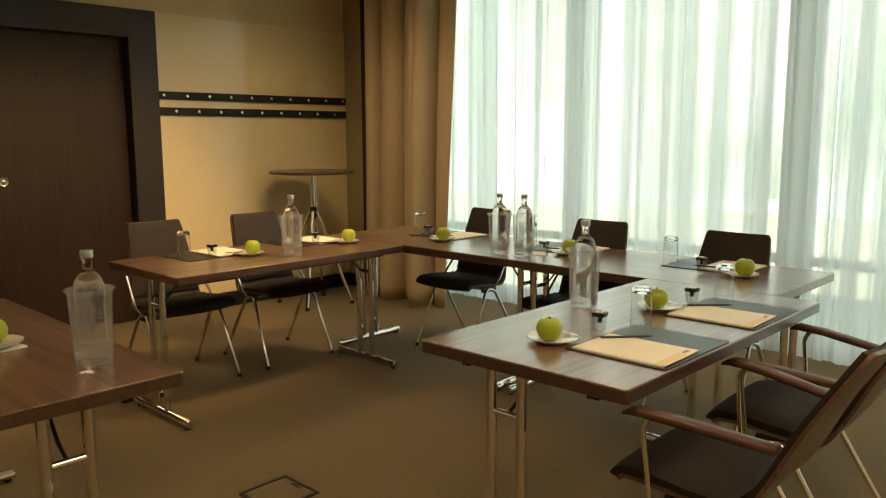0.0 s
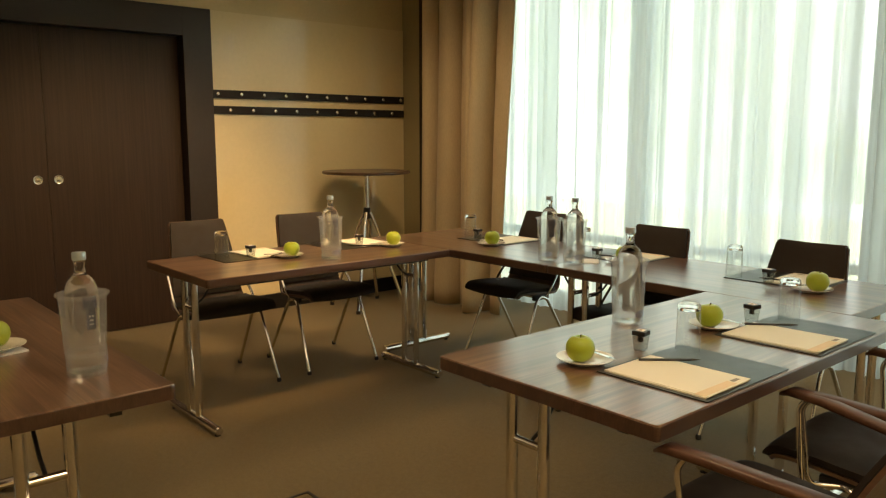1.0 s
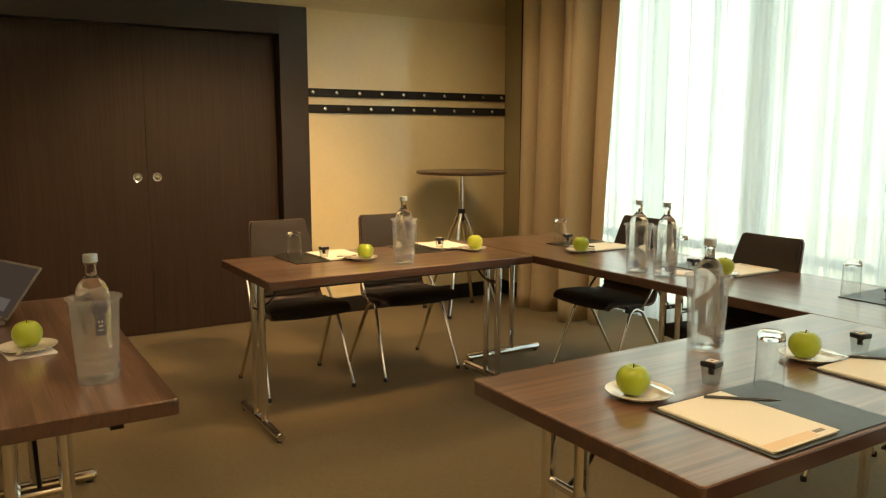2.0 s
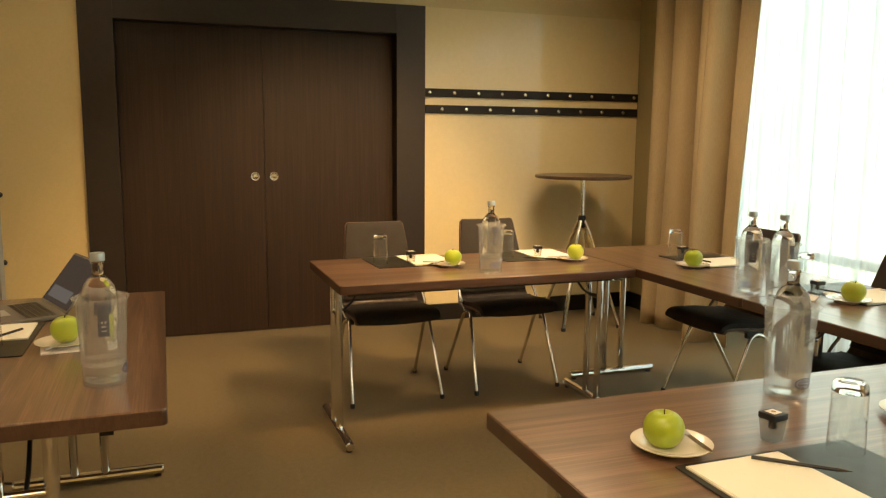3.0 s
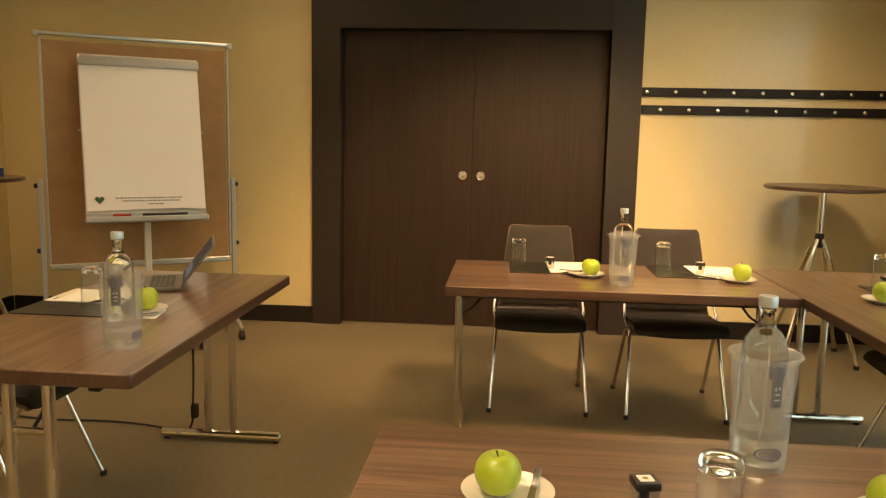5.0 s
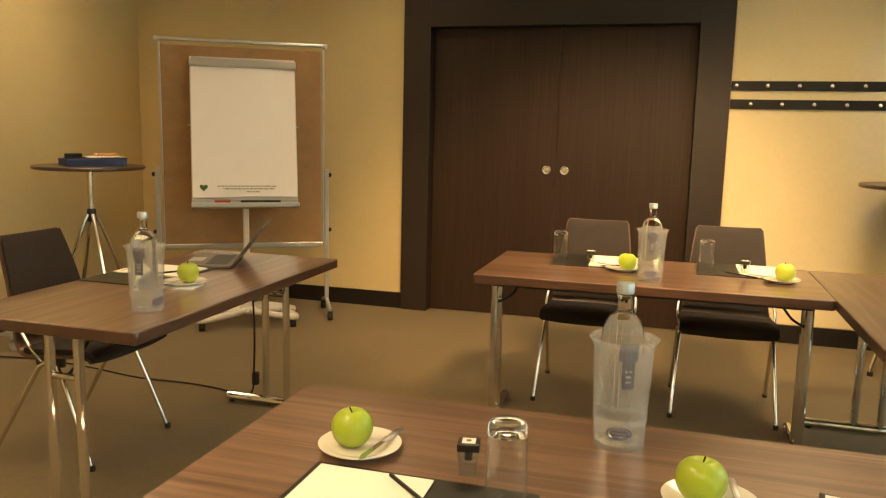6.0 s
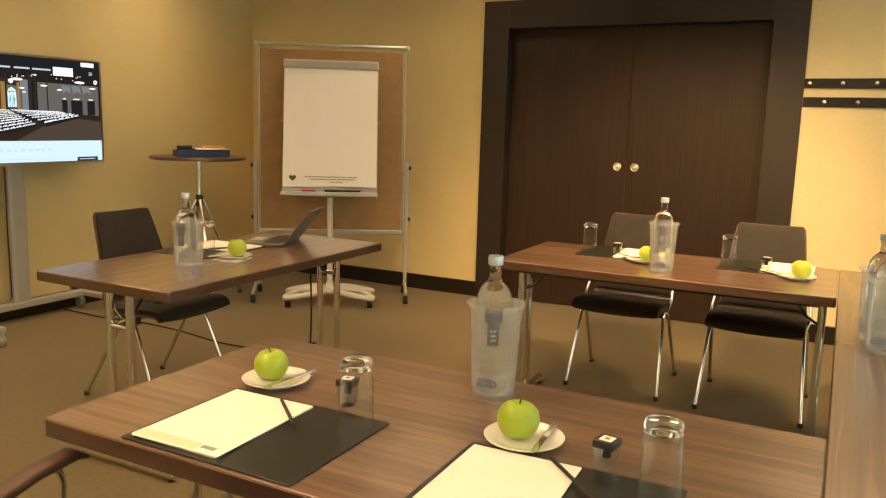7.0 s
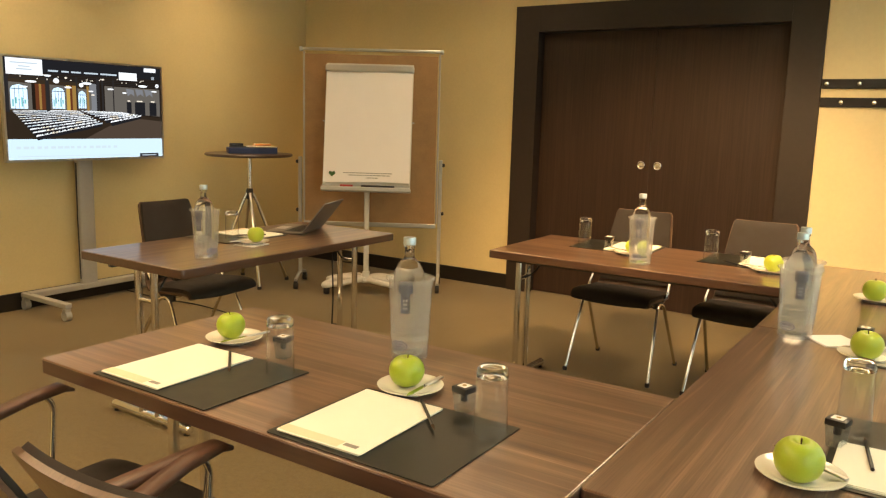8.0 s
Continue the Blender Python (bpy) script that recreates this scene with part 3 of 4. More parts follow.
def chair(m, label, arms=False, group=""):
    """Stacking chair: a plywood shell with cloth pads on thin chrome legs, facing +x."""
    t = thing("armchair" if arms else "chair", m, label, "chair", group)
    lean = 0.28 if arms else 0.0
    part("shell", shell_part(0, 1, 0, 0, -0.011, 36, 10, lean=lean), M_PLY, t, "walnut plywood shell", 60)
    part("seat_pad", shell_part(0.015, 0.46, 0.006, 0.002, 0.022, 18, 10, 0.010, lean), M_SEAT, t, "dark brown cloth seat pad", 70)
    part("back_pad", shell_part(0.58, 0.985, 0.006, 0.002, 0.012, 18, 10, 0.006, lean), M_SEAT, t, "dark brown cloth back pad", 70)
    for s in (-1, 1):
        y = s * 0.205
        part("front_leg", tubed(bent([(0.235, s * 0.238, 0.010), (0.075, s * 0.215, 0.405), (-0.02, y, 0.412)], 0.05), 0.0095, 10), M_CHROME, t, "chrome tube leg")
        part("rear_leg", tubed(bent([(-0.240, s * 0.238, 0.010), (0.0, s * 0.222, 0.40), (0.05, y, 0.410)], 0.05), 0.0095, 10), M_CHROME, t, "chrome tube leg")
        for fx in (0.2365, -0.2415):
            part("foot_cap", turned([(0, 0), (0.012, 0), (0.013, 0.012), (0.011, 0.022), (0, 0.022)], 12, (fx, s * 0.2385, 0)), M_RUBBER, t)
        part("bracket", boxed(-0.03, 0.10, y - 0.012, y + 0.012, 0.392, 0.424, bevel=0.006), M_BLACK_PL, t, "black clamp under the seat")
        if arms:
            part("arm_post", tubed(bent([(0.04, s * 0.225, 0.41), (0.100, s * 0.285, 0.415), (0.125, s * 0.296, 0.630), (0.105, s * 0.296, 0.660)], 0.03), 0.0075, 10), M_CHROME, t, "chrome arm support")
            bm = bmesh.new()
            pts = [(0.172, 0.662), (0.150, 0.671), (0.060, 0.668), (-0.050, 0.656), (-0.195, 0.640)]
            rows = []
            for k, (x, z) in enumerate(pts):
                w, h, yc = (0.022, 0.020, 0.0)[0], (0.010, 0.020, 0.022, 0.021, 0.018)[k], s * (0.298, 0.299, 0.290, 0.268, 0.238)[k]
                rows.append([bm.verts.new((x, yc + a * w, z + b * h * 0.5)) for a, b in ((-1, -0.6), (-0.8, -1), (0.8, -1), (1, -0.6), (1, 0.6), (0.8, 1), (-0.8, 1), (-1, 0.6))])
            for a, b in zip(rows, rows[1:]):
                for k in range(8):
                    bm.faces.new((a[k], a[(k + 1) % 8], b[(k + 1) % 8], b[k]))
            bm.faces.new(rows[0]), bm.faces.new(rows[-1])
            part("armrest", bm, M_ARM, t, "dark walnut armrest", 180)
        else:
            part("side_tube", tubed(bent([(0.0, s * 0.216, 0.41), (-0.03, s * 0.232, 0.46), (-0.145, s * 0.215, 0.60)], 0.03), 0.0075, 10), M_CHROME, t, "chrome tube to the back")
    part("cross_tube", tubed([(-0.01, -0.205, 0.411), (-0.01, 0.205, 0.411)], 0.010, 10), M_CHROME, t)
    part("cross_tube", tubed([(0.055, -0.205, 0.408), (0.055, 0.205, 0.408)], 0.010, 10), M_CHROME, t)
    return t


lone = chair(pose(-3.440, 2.548, 0), "dark brown upholstered plywood chair at the table by the door", group="chairs round the tables")
for m, label in ((pose(-3.430, 3.215, 0), "dark brown upholstered plywood chair before the cream wall panel"),
                 (pose(-2.690, 4.19, 0, 0, 0, -90), "dark brown upholstered plywood chair beside the curtain"),
                 (pose(-1.760, 4.070, 0, 0, 0, -90), "dark brown upholstered plywood chair with its back to the window"),
                 (pose(-0.958, 4.035, 0, 0, 0, -91), "dark brown upholstered plywood chair at the window table's end"),
                 (pose(-2.040, 0.585, 0, 0, 0, 90), "dark brown upholstered plywood chair at the presenter's table")):
    tagged(copy_thing(lone, m), label)
arm = chair(pose(-0.185, 2.483, 0, 0, 0, 180), "dark brown upholstered armchair with walnut armrests at the table's open end", True, "armchairs at the near table")
tagged(copy_thing(arm, pose(-0.185, 3.085, 0, 0, 0, 181)), "dark brown upholstered armchair with walnut armrests near the window table")


# ---- standing tables ----
def bistro_table(m, label):
    t = thing("bistro_table", m, label, "table", "round standing tables")
    part("tabletop", turned([(0, 1.068), (0.335, 1.068), (0.346, 1.074), (0.346, 1.086), (0.341, 1.091), (0, 1.091)], 48), M_BISTRO, t)
    part("plate", turned([(0, 1.058), (0.09, 1.058), (0.09, 1.0675), (0, 1.0675)], 20), M_BLACK_PL, t)
    part("column", turned([(0, 0.74), (0.020, 0.74), (0.020, 1.058), (0, 1.058)], 18), M_CHROME, t, "chrome column")
    part("hub", turned([(0, 0.71), (0.024, 0.71), (0.029, 0.735), (0.029, 0.785), (0.024, 0.80), (0, 0.80)], 18), M_BLACK_PL, t, "black hub")
    for k in range(4):
        a = radians(90 * k + 40)
        c, s = math.cos(a), math.sin(a)
        leg = part("leg", tubed(bent([(0.022 * c, 0.022 * s, 0.76), (0.06 * c, 0.06 * s, 0.68), (0.30 * c, 0.30 * s, 0.02)], 0.06), 0.014, 12), M_CHROME, t, "chrome splayed leg")
        part("foot_cap", turned([(0, 0), (0.017, 0), (0.017, 0.025), (0, 0.025)], 12, (0.302 * c, 0.302 * s, 0)), M_RUBBER, leg)
    return t


bistro = bistro_table(pose(-4.48, 4.31, 0), "round dark walnut standing table on chrome legs by the curtain")
tagged(copy_thing(bistro, pose(-3.70, -0.76, 0, 0, 0, 20) @ Matrix.Diagonal((1, 1, 0.974, 1))), "round dark walnut standing table holding a blue box")

# on the standing table
at = pose(-3.71, -0.74, 1.063, 0, 0, -35)
case = thing("moderation_box", at, "flat dark blue cardboard box with black lid edge", "box")
part("tray", boxed(-0.19, 0.19, -0.09, 0.10, 0, 0.046, bevel=0.004), M_BLUEBOX, case)
part("lid", boxed(-0.192, -0.02, -0.092, 0.102, 0.0465, 0.052, bevel=0.002), M_BLACK_PL, case, "black lid flap")
papers = thing("paper_stack", at @ pose(-0.07, 0.01, 0.0525, 0, 0, 5), "loose pale papers lying on the blue box", "paper")
for k, (w, d, turn, mat) in enumerate(((0.24, 0.14, 4, M_WHITE), (0.20, 0.13, -9, M_PAPER), (0.15, 0.12, 14, M_WHITE))):
    leaf = rounded(w, d, 0.002, 0.0, 0.0025, 2)
    leaf.transform(pose(0.012 * k, 0, 0.0028 * k, 0, 0, turn))
    part("sheet", leaf, mat, papers)
pens = thing("marker_pack", at @ pose(-0.05, -0.01, 0.0612, 0, 0, 8), "orange and yellow marker pens on loose papers", "pens")
for k in range(3):
    part("pen", tubed([(-0.10, -0.03 + 0.025 * k, 0.0085), (0.03, -0.03 + 0.03 * k, 0.0085)], 0.008, 8), (M_ORANGE, M_WHITE_PL, M_ORANGE)[k], pens)
tag = thing("yellow_card", at @ pose(-0.165, -0.065, 0.0612, 0, 0, 30), "small yellow card sticking out over the box", "card")
part("card", boxed(-0.035, 0.035, -0.02, 0.02, 0, 0.002), plain("yellow_card_stock", (0.65, 0.48, 0.06), 0.6), tag)
stapler = thing("stapler", at @ pose(0.10, 0.02, 0.0465, 0, 0, 12), "small black stapler on the box", "stapler")
part("base", boxed(-0.08, 0.08, -0.018, 0.018, 0, 0.010, bevel=0.003), M_BLACK_PL, stapler)
part("arm", boxed(-0.03, 0.078, -0.016, 0.016, 0.0105, 0.034, bevel=0.006), M_BLACK_PL, stapler)
cards = thing("card_pack", at @ pose(-0.03, -0.17, 0.0, 0, 0, 10), "small pack of white cards in front of the box", "cards")
part("cards", boxed(-0.06, 0.06, -0.03, 0.03, 0, 0.018, bevel=0.002), M_WHITE, cards)


# ---- pin board and flip chart ----
YAW = math.degrees(math.atan2(0.952, -0.605)) - 180
board = thing("pin_board", pose(-4.208, 0.084, 0, 0, 0, YAW), "brown felt pin board in an aluminium frame on castors", "pin board")
# local x runs along the board, its face looks to local +y
BW = 0.536
part("panel", boxed(-BW + 0.012, BW - 0.012, -0.012, 0.012, 0.535, 1.858), M_BOARD, board, "brown felt")
part("top_rail", boxed(-BW - 0.01, BW + 0.01, -0.020, 0.020, 1.884, 1.907, bevel=0.006), M_STEEL, board)
part("bottom_rail", boxed(-BW, BW, -0.018, 0.018, 0.498, 0.5345, bevel=0.006), M_STEEL, board)
for s in (-1, 1):
    part("side_rail", boxed(s * BW - 0.011, s * BW + 0.003, -0.010, 0.0135, 0.536, 1.876, bevel=0.003), M_GREY, board)
    part("end_cap", boxed(s * (BW + 0.018) - 0.014, s * (BW + 0.018) + 0.014, -0.022, 0.022, 1.874, 1.911, bevel=0.006), M_GREY, board)
    post = part("post", boxed(s * (BW + 0.030) - 0.014, s * (BW + 0.030) + 0.014, -0.014, 0.014, 0.10, 1.05, bevel=0.004), M_GREY, board, "grey lower post")
    for z in (1.01, 0.62):
        part("clamp_knob", turned([(0, 0), (0.014, 0), (0.016, 0.012), (0.010, 0.020), (0, 0.020)], 12, m=pose(s * (BW + 0.044), 0, z, 0, s * 90, 0)), M_BLACK_PL, post)
    part("foot_bar", tubed(bent([(s * (BW + 0.030), -0.20, 0.072), (s * (BW + 0.030), -0.04, 0.112), (s * (BW + 0.030), 0.04, 0.112), (s * (BW + 0.030), 0.20, 0.072)], 0.05), 0.013, 10), M_GREY, board)
    for y in (-0.19, 0.19):
        castor = part("castor", boxed(s * (BW + 0.03) - 0.016, s * (BW + 0.03) + 0.016, y - 0.020, y + 0.020, 0.040, 0.066, bevel=0.005), M_BLACK_PL, board)
        part("wheel", turned([(0, -0.016), (0.026, -0.016), (0.028, -0.012), (0.028, 0.012), (0.026, 0.016), (0, 0.016)], 18, m=pose(s * (BW + 0.03), y, 0.028, 0, 90, 0)), M_RUBBER, castor)

flip = thing("flip_chart", pose(-4.157, 0.116, 0, 0, 0, YAW), "white flip chart with a blank pad on a castor base", "flip chart")
LEAN = 11.5
tilt = pose(0, 0.0, 1.762, LEAN, 0, 0)


def tilted(name, bm, mat, parent, label=""):
    bm.transform(tilt @ Matrix.Diagonal((0.985, 1, 0.975, 1)))
    return part(name, bm, mat, parent, label)


tilted("back_plate", boxed(-0.345, 0.345, 0.010, 0.024, -0.965, 0.02, bevel=0.004), M_WHITE_PL, flip)
tilted("clamp_bar", boxed(-0.350, 0.350, 0.006, 0.052, -0.052, 0.006, bevel=0.012), M_STEEL, flip, "aluminium clamp bar")
tilted("side_hook", boxed(-0.362, 0.362, 0.012, 0.020, -0.45, -0.44), M_GREY, flip)
pad = tilted("paper", sheet(lambda u, v: (-0.338 + 0.676 * u, 0.030 + 0.010 * (1 - v) ** 2 + 0.003 * math.sin(u * 7 + v * 5), -0.052 - 0.880 * (1 - v) + 0.004 * math.sin(u * 5) * (1 - v)), 16, 16, 0.006), M_WHITE, flip, "blank white paper")
tray = tilted("tray", boxed(-0.350, 0.350, 0.008, 0.085, -1.008, -0.973, bevel=0.008), M_GREY, flip, "grey pen tray")
tilted("tray_lip", boxed(-0.345, 0.345, 0.034, 0.040, -0.9725, -0.952), M_GREY, flip)
heart = bmesh.new()
hp = [Vector((0.0016 * 16 * math.sin(a) ** 3, 0.0515, 0.0016 * (13 * math.cos(a) - 5 * math.cos(2 * a) - 2 * math.cos(3 * a) - math.cos(4 * a)))) for a in [k * 2 * math.pi / 40 for k in range(40)]]
heart.faces.new([heart.verts.new(p + Vector((0.268, 0, -0.870))) for p in hp])
tilted("print_heart", heart, M_GREEN, flip, "small green heart print")
wordy = random.Random(2)
for x, w, z in ((-0.01, 0.19, -0.860), (-0.02, 0.165, -0.878), (-0.045, 0.045, -0.898)):
    words, left = bmesh.new(), x - w
    while left < x + w:
        wide = wordy.uniform(0.010, 0.034)
        box(words, left, min(left + wide, x + w), 0.0500, 0.0515, z - 0.0032, z + 0.0032)
        left += wide + 0.005
    tilted("print_line", words, M_PRINT, flip)
for x, length, mat in ((0.15, 0.10, M_RED), (-0.02, 0.11, M_BLACK_PL), (-0.17, 0.11, M_BLACK_PL), (-0.08, 0.09, M_DARKPRINT)):
    pen = tubed([(x - length / 2, 0.062, -0.964), (x + length / 2, 0.062, -0.964)], 0.008, 8)
    pen.transform(tilt @ Matrix.Diagonal((0.985, 1, 0.975, 1)))
    tagged(part("marker_pen", pen, mat), "marker pen lying in the flip chart tray", "pen", "pens in the tray").matrix_world = flip.matrix_world
part("column", boxed(-0.020, 0.020, 0.135, 0.170, 0.16, 0.98, bevel=0.008), M_WHITE_PL, flip, "white square column")
part("collar", boxed(-0.028, 0.028, 0.128, 0.177, 0.10, 0.17, bevel=0.008), M_WHITE_PL, flip)
part("hub", turned([(0, 0.085), (0.055, 0.085), (0.062, 0.10), (0.050, 0.125), (0, 0.128)], 24, (0, 0.152, 0)), M_WHITE_PL, flip, "white base hub")
for k, a in enumerate((22, 158, 202, 338)):
    c, s = math.cos(radians(a)), math.sin(radians(a))
    ring = []
    for n in range(25):
        w = 2 * math.pi * n / 24
        u, v = 0.19 + 0.15 * math.cos(w), 0.072 * math.sin(w) * (1.15 - 0.3 * math.cos(w))
        ring.append((c * u - s * v, 0.152 + s * u + c * v, 0.112 - 0.28 * max(0, u - 0.12) ** 1.3))
    leg = part("base_arm", tubed(ring, 0.021, 12), M_WHITE_PL, flip, "white looped plastic base arm")
    part("castor", turned([(0, -0.020), (0.026, -0.020), (0.029, -0.012), (0.029, 0.012), (0.026, 0.020), (0, 0.020)], 16, m=pose(0.318 * c, 0.152 + 0.318 * s, 0.029, 0, 90, 0)), M_RUBBER, leg, "black castor wheel")

# ---- screen on a stand ----
stand = thing("screen_stand", pose(-2.54, -1.13, 0), "grey metal rolling stand carrying a flat screen", "stand")
part("column", boxed(-0.055, 0.065, -0.10, -0.04, 0.10, 1.42, bevel=0.02, segments=3), M_GREY, stand)
part("base_bar", boxed(-0.46, 0.46, -0.10, -0.03, 0.085, 0.125, bevel=0.006), M_GREY, stand)
for s in (-1, 1):
    arm2 = part("base_arm", boxed(s * 0.46 - 0.025, s * 0.46 + 0.025, -0.12, 0.42, 0.085, 0.12, bevel=0.008), M_GREY, stand)
    for y in (-0.10, 0.39):
        c2 = part("castor", boxed(s * 0.46 - 0.02, s * 0.46 + 0.02, y - 0.022, y + 0.022, 0.045, 0.084, bevel=0.008), M_GREY, arm2)
        part("wheel", turned([(0, -0.02), (0.033, -0.02), (0.035, -0.014), (0.035, 0.014), (0.033, 0.02), (0, 0.02)], 18, m=pose(s * 0.46, y, 0.035, 0, 90, 0)), M_GREY, stand)
part("mount", boxed(-0.20, 0.20, -0.04, -0.012, 1.20, 1.50, bevel=0.004), M_BLACK_PL, stand)
part("cable", tubed([(0.07, -0.06, 1.0), (0.075, -0.062, 0.6), (0.072, -0.06, 0.16)], 0.004, 6), M_RUBBER, stand)

SX0, SX1, SZ0, SZ1 = -0.598, 0.598, 1.024, 1.706
tv = thing("flat_screen", pose(-2.54, -1.13, 0), "large flat screen showing a website picture of a hall", "screen")
part("housing", boxed(SX0, SX1, -0.012, 0.034, SZ0, SZ1, bevel=0.006), M_BLACK_PL, tv)
bm = boxed(SX0 - 0.003, SX1 + 0.003, 0.005, 0.0375, SZ0 - 0.004, SZ0 + 0.012)
box(bm, SX0 - 0.003, SX1 + 0.003, 0.005, 0.0375, SZ1 - 0.010, SZ1 + 0.004)
box(bm, SX0 - 0.004, SX0 + 0.010, 0.005, 0.0375, SZ0 + 0.012, SZ1 - 0.010)
box(bm, SX1 - 0.010, SX1 + 0.004, 0.005, 0.0375, SZ0 + 0.012, SZ1 - 0.010)
part("bezel", bm, M_STEEL, tv, "thin silver bezel")


def lit(name, colour, strength=1.0):
    return glow(name, colour, strength * 0.12)


G_BLACK, G_BROWN, G_FLOORB = lit("screen_black", (0.012, 0.012, 0.014)), lit("screen_brown", (0.014, 0.009, 0.006)), lit("screen_floor", (0.024, 0.016, 0.010))
G_WALL, G_WHITE, G_PALE = lit("screen_wall", (0.032, 0.021, 0.012)), lit("screen_white", (0.92, 0.96, 1.0), 0.92), lit("screen_pale_blue", (0.62, 0.80, 0.92), 0.86)
G_WINDOW, G_AMBER, G_GREYT, G_DOORB = lit("screen_window", (0.55, 0.75, 0.95), 1.2), lit("screen_amber", (0.26, 0.15, 0.04)), lit("screen_grey_text", (0.45, 0.52, 0.58)), lit("screen_door", (0.02, 0.018, 0.018))
LAYERS, PICTURE = {}, bmesh.new()


def area(mat, poly, level):
    """A flat patch of the picture; x from 0 (the viewer's left) to 1, z from 0 (bottom) to 1."""
    LAYERS.setdefault(mat.name, (mat, len(LAYERS)))
    bm = PICTURE
    w, h = SX1 - SX0 - 0.022, SZ1 - SZ0 - 0.024
    pts = [bm.verts.new((SX1 - 0.011 - w * x, 0.0346 + 0.00015 * level, SZ0 + 0.013 + h * z)) for x, z in poly]
    bm.faces.new(pts).material_index = LAYERS[mat.name][1]


def rect(mat, x0, x1, z0, z1, level):
    area(mat, [(x0, z0), (x1, z0), (x1, z1), (x0, z1)], level)


G_STONE, G_GOLD, G_RUST, G_FLOORL = lit("screen_stone", (0.105, 0.095, 0.082)), lit("screen_gold", (0.42, 0.27, 0.06)), lit("screen_rust", (0.10, 0.030, 0.012)), lit("screen_floor_light", (0.060, 0.042, 0.030))
G_SCRIPT, G_SILVER, G_LEAF, G_CREAM = lit("screen_pale_script", (0.50, 0.60, 0.66)), lit("screen_silver", (0.16, 0.165, 0.18)), lit("screen_leaf", (0.16, 0.42, 0.42)), lit("screen_cream", (0.80, 0.72, 0.60))


def lamp_spot(mat, x, z, w, h, level):
    area(mat, [(x + w * math.cos(k * math.pi / 6), z + h * math.sin(k * math.pi / 6)) for k in range(12)], level)


rect(G_BLACK, 0, 1, 0, 1, 0)
rect(G_PALE, 0, 1, 0, 0.205, 1)
rect(G_BROWN, 0, 1, 0.205, 0.87, 1)
# the hall's walls and floor
area(G_WALL, [(0.0, 0.47), (0.50, 0.50), (0.50, 0.78), (0.0, 0.86)], 2)
area(G_STONE, [(0.60, 0.49), (0.99, 0.455), (0.99, 0.76), (0.80, 0.765), (0.60, 0.77)], 2)
area(G_SILVER, [(0.50, 0.49), (0.56, 0.49), (0.56, 0.78), (0.50, 0.79)], 2)
area(G_FLOORB, [(0.0, 0.205), (1.0, 0.205), (1.0, 0.44), (0.60, 0.49), (0.0, 0.47)], 3)
area(G_FLOORL, [(0.46, 0.205), (1.0, 0.205), (1.0, 0.40), (0.80, 0.43), (0.62, 0.34)], 4)
# tall windows with drapes between them
for x, w, z0, z1 in ((0.030, 0.095, 0.505, 0.700), (0.268, 0.075, 0.515, 0.690), (0.428, 0.048, 0.525, 0.665)):
    area(G_STONE, [(x - 0.012, z0 - 0.012), (x + w + 0.035, z0 - 0.012), (x + w + 0.035, z1 + 0.055), (x - 0.012, z1 + 0.065)], 3)
    rect(G_WINDOW, x, x + w, z0, z1, 4)
    area(G_WINDOW, [(x, z1), (x + w, z1), (x + w * 0.85, z1 + 0.028), (x + w * 0.5, z1 + 0.042), (x + w * 0.15, z1 + 0.028)], 4)
    for k in range(5):
        rect(G_LEAF, x + w * (0.08 + 0.18 * k), x + w * (0.18 + 0.18 * k), z0 + 0.02 + 0.03 * (k % 3), z0 + 0.09 + 0.02 * (k % 2), 5)
    for k in (1, 2, 3):
        rect(G_DOORB, x + w * k / 4 - 0.0012, x + w * k / 4 + 0.0012, z0, z1 + 0.03, 6)
    rect(G_DOORB, x, x + w, z1 - 0.004, z1 + 0.002, 6)
for x, w, mat in ((0.150, 0.020, G_BROWN), (0.170, 0.022, G_RUST), (0.192, 0.014, G_AMBER), (0.206, 0.022, G_RUST), (0.355, 0.022, G_GOLD), (0.377, 0.014, G_RUST), (0.391, 0.024, G_AMBER), (0.482, 0.014, G_AMBER)):
    rect(mat, x, x + w, 0.50, 0.755, 5)
for x, w in ((0.0, 0.022), (0.232, 0.020), (0.415, 0.010), (0.545, 0.022), (0.580, 0.012), (0.655, 0.008)):
    rect(G_DOORB, x, x + w, 0.47, 0.84, 5)
for x, w in ((0.748, 0.034), (0.806, 0.074), (0.912, 0.052)):
    rect(G_BLACK, x, x + w, 0.462, 0.608, 5)
    rect(G_CREAM, x + w * 0.2, x + w * 0.75, 0.614, 0.626, 5)
for k in range(3):
    area(G_SILVER, [(0.745 + 0.066 * k, 0.752), (0.800 + 0.066 * k, 0.745), (0.806 + 0.066 * k, 0.672), (0.782 + 0.066 * k, 0.700), (0.758 + 0.066 * k, 0.672)], 5)
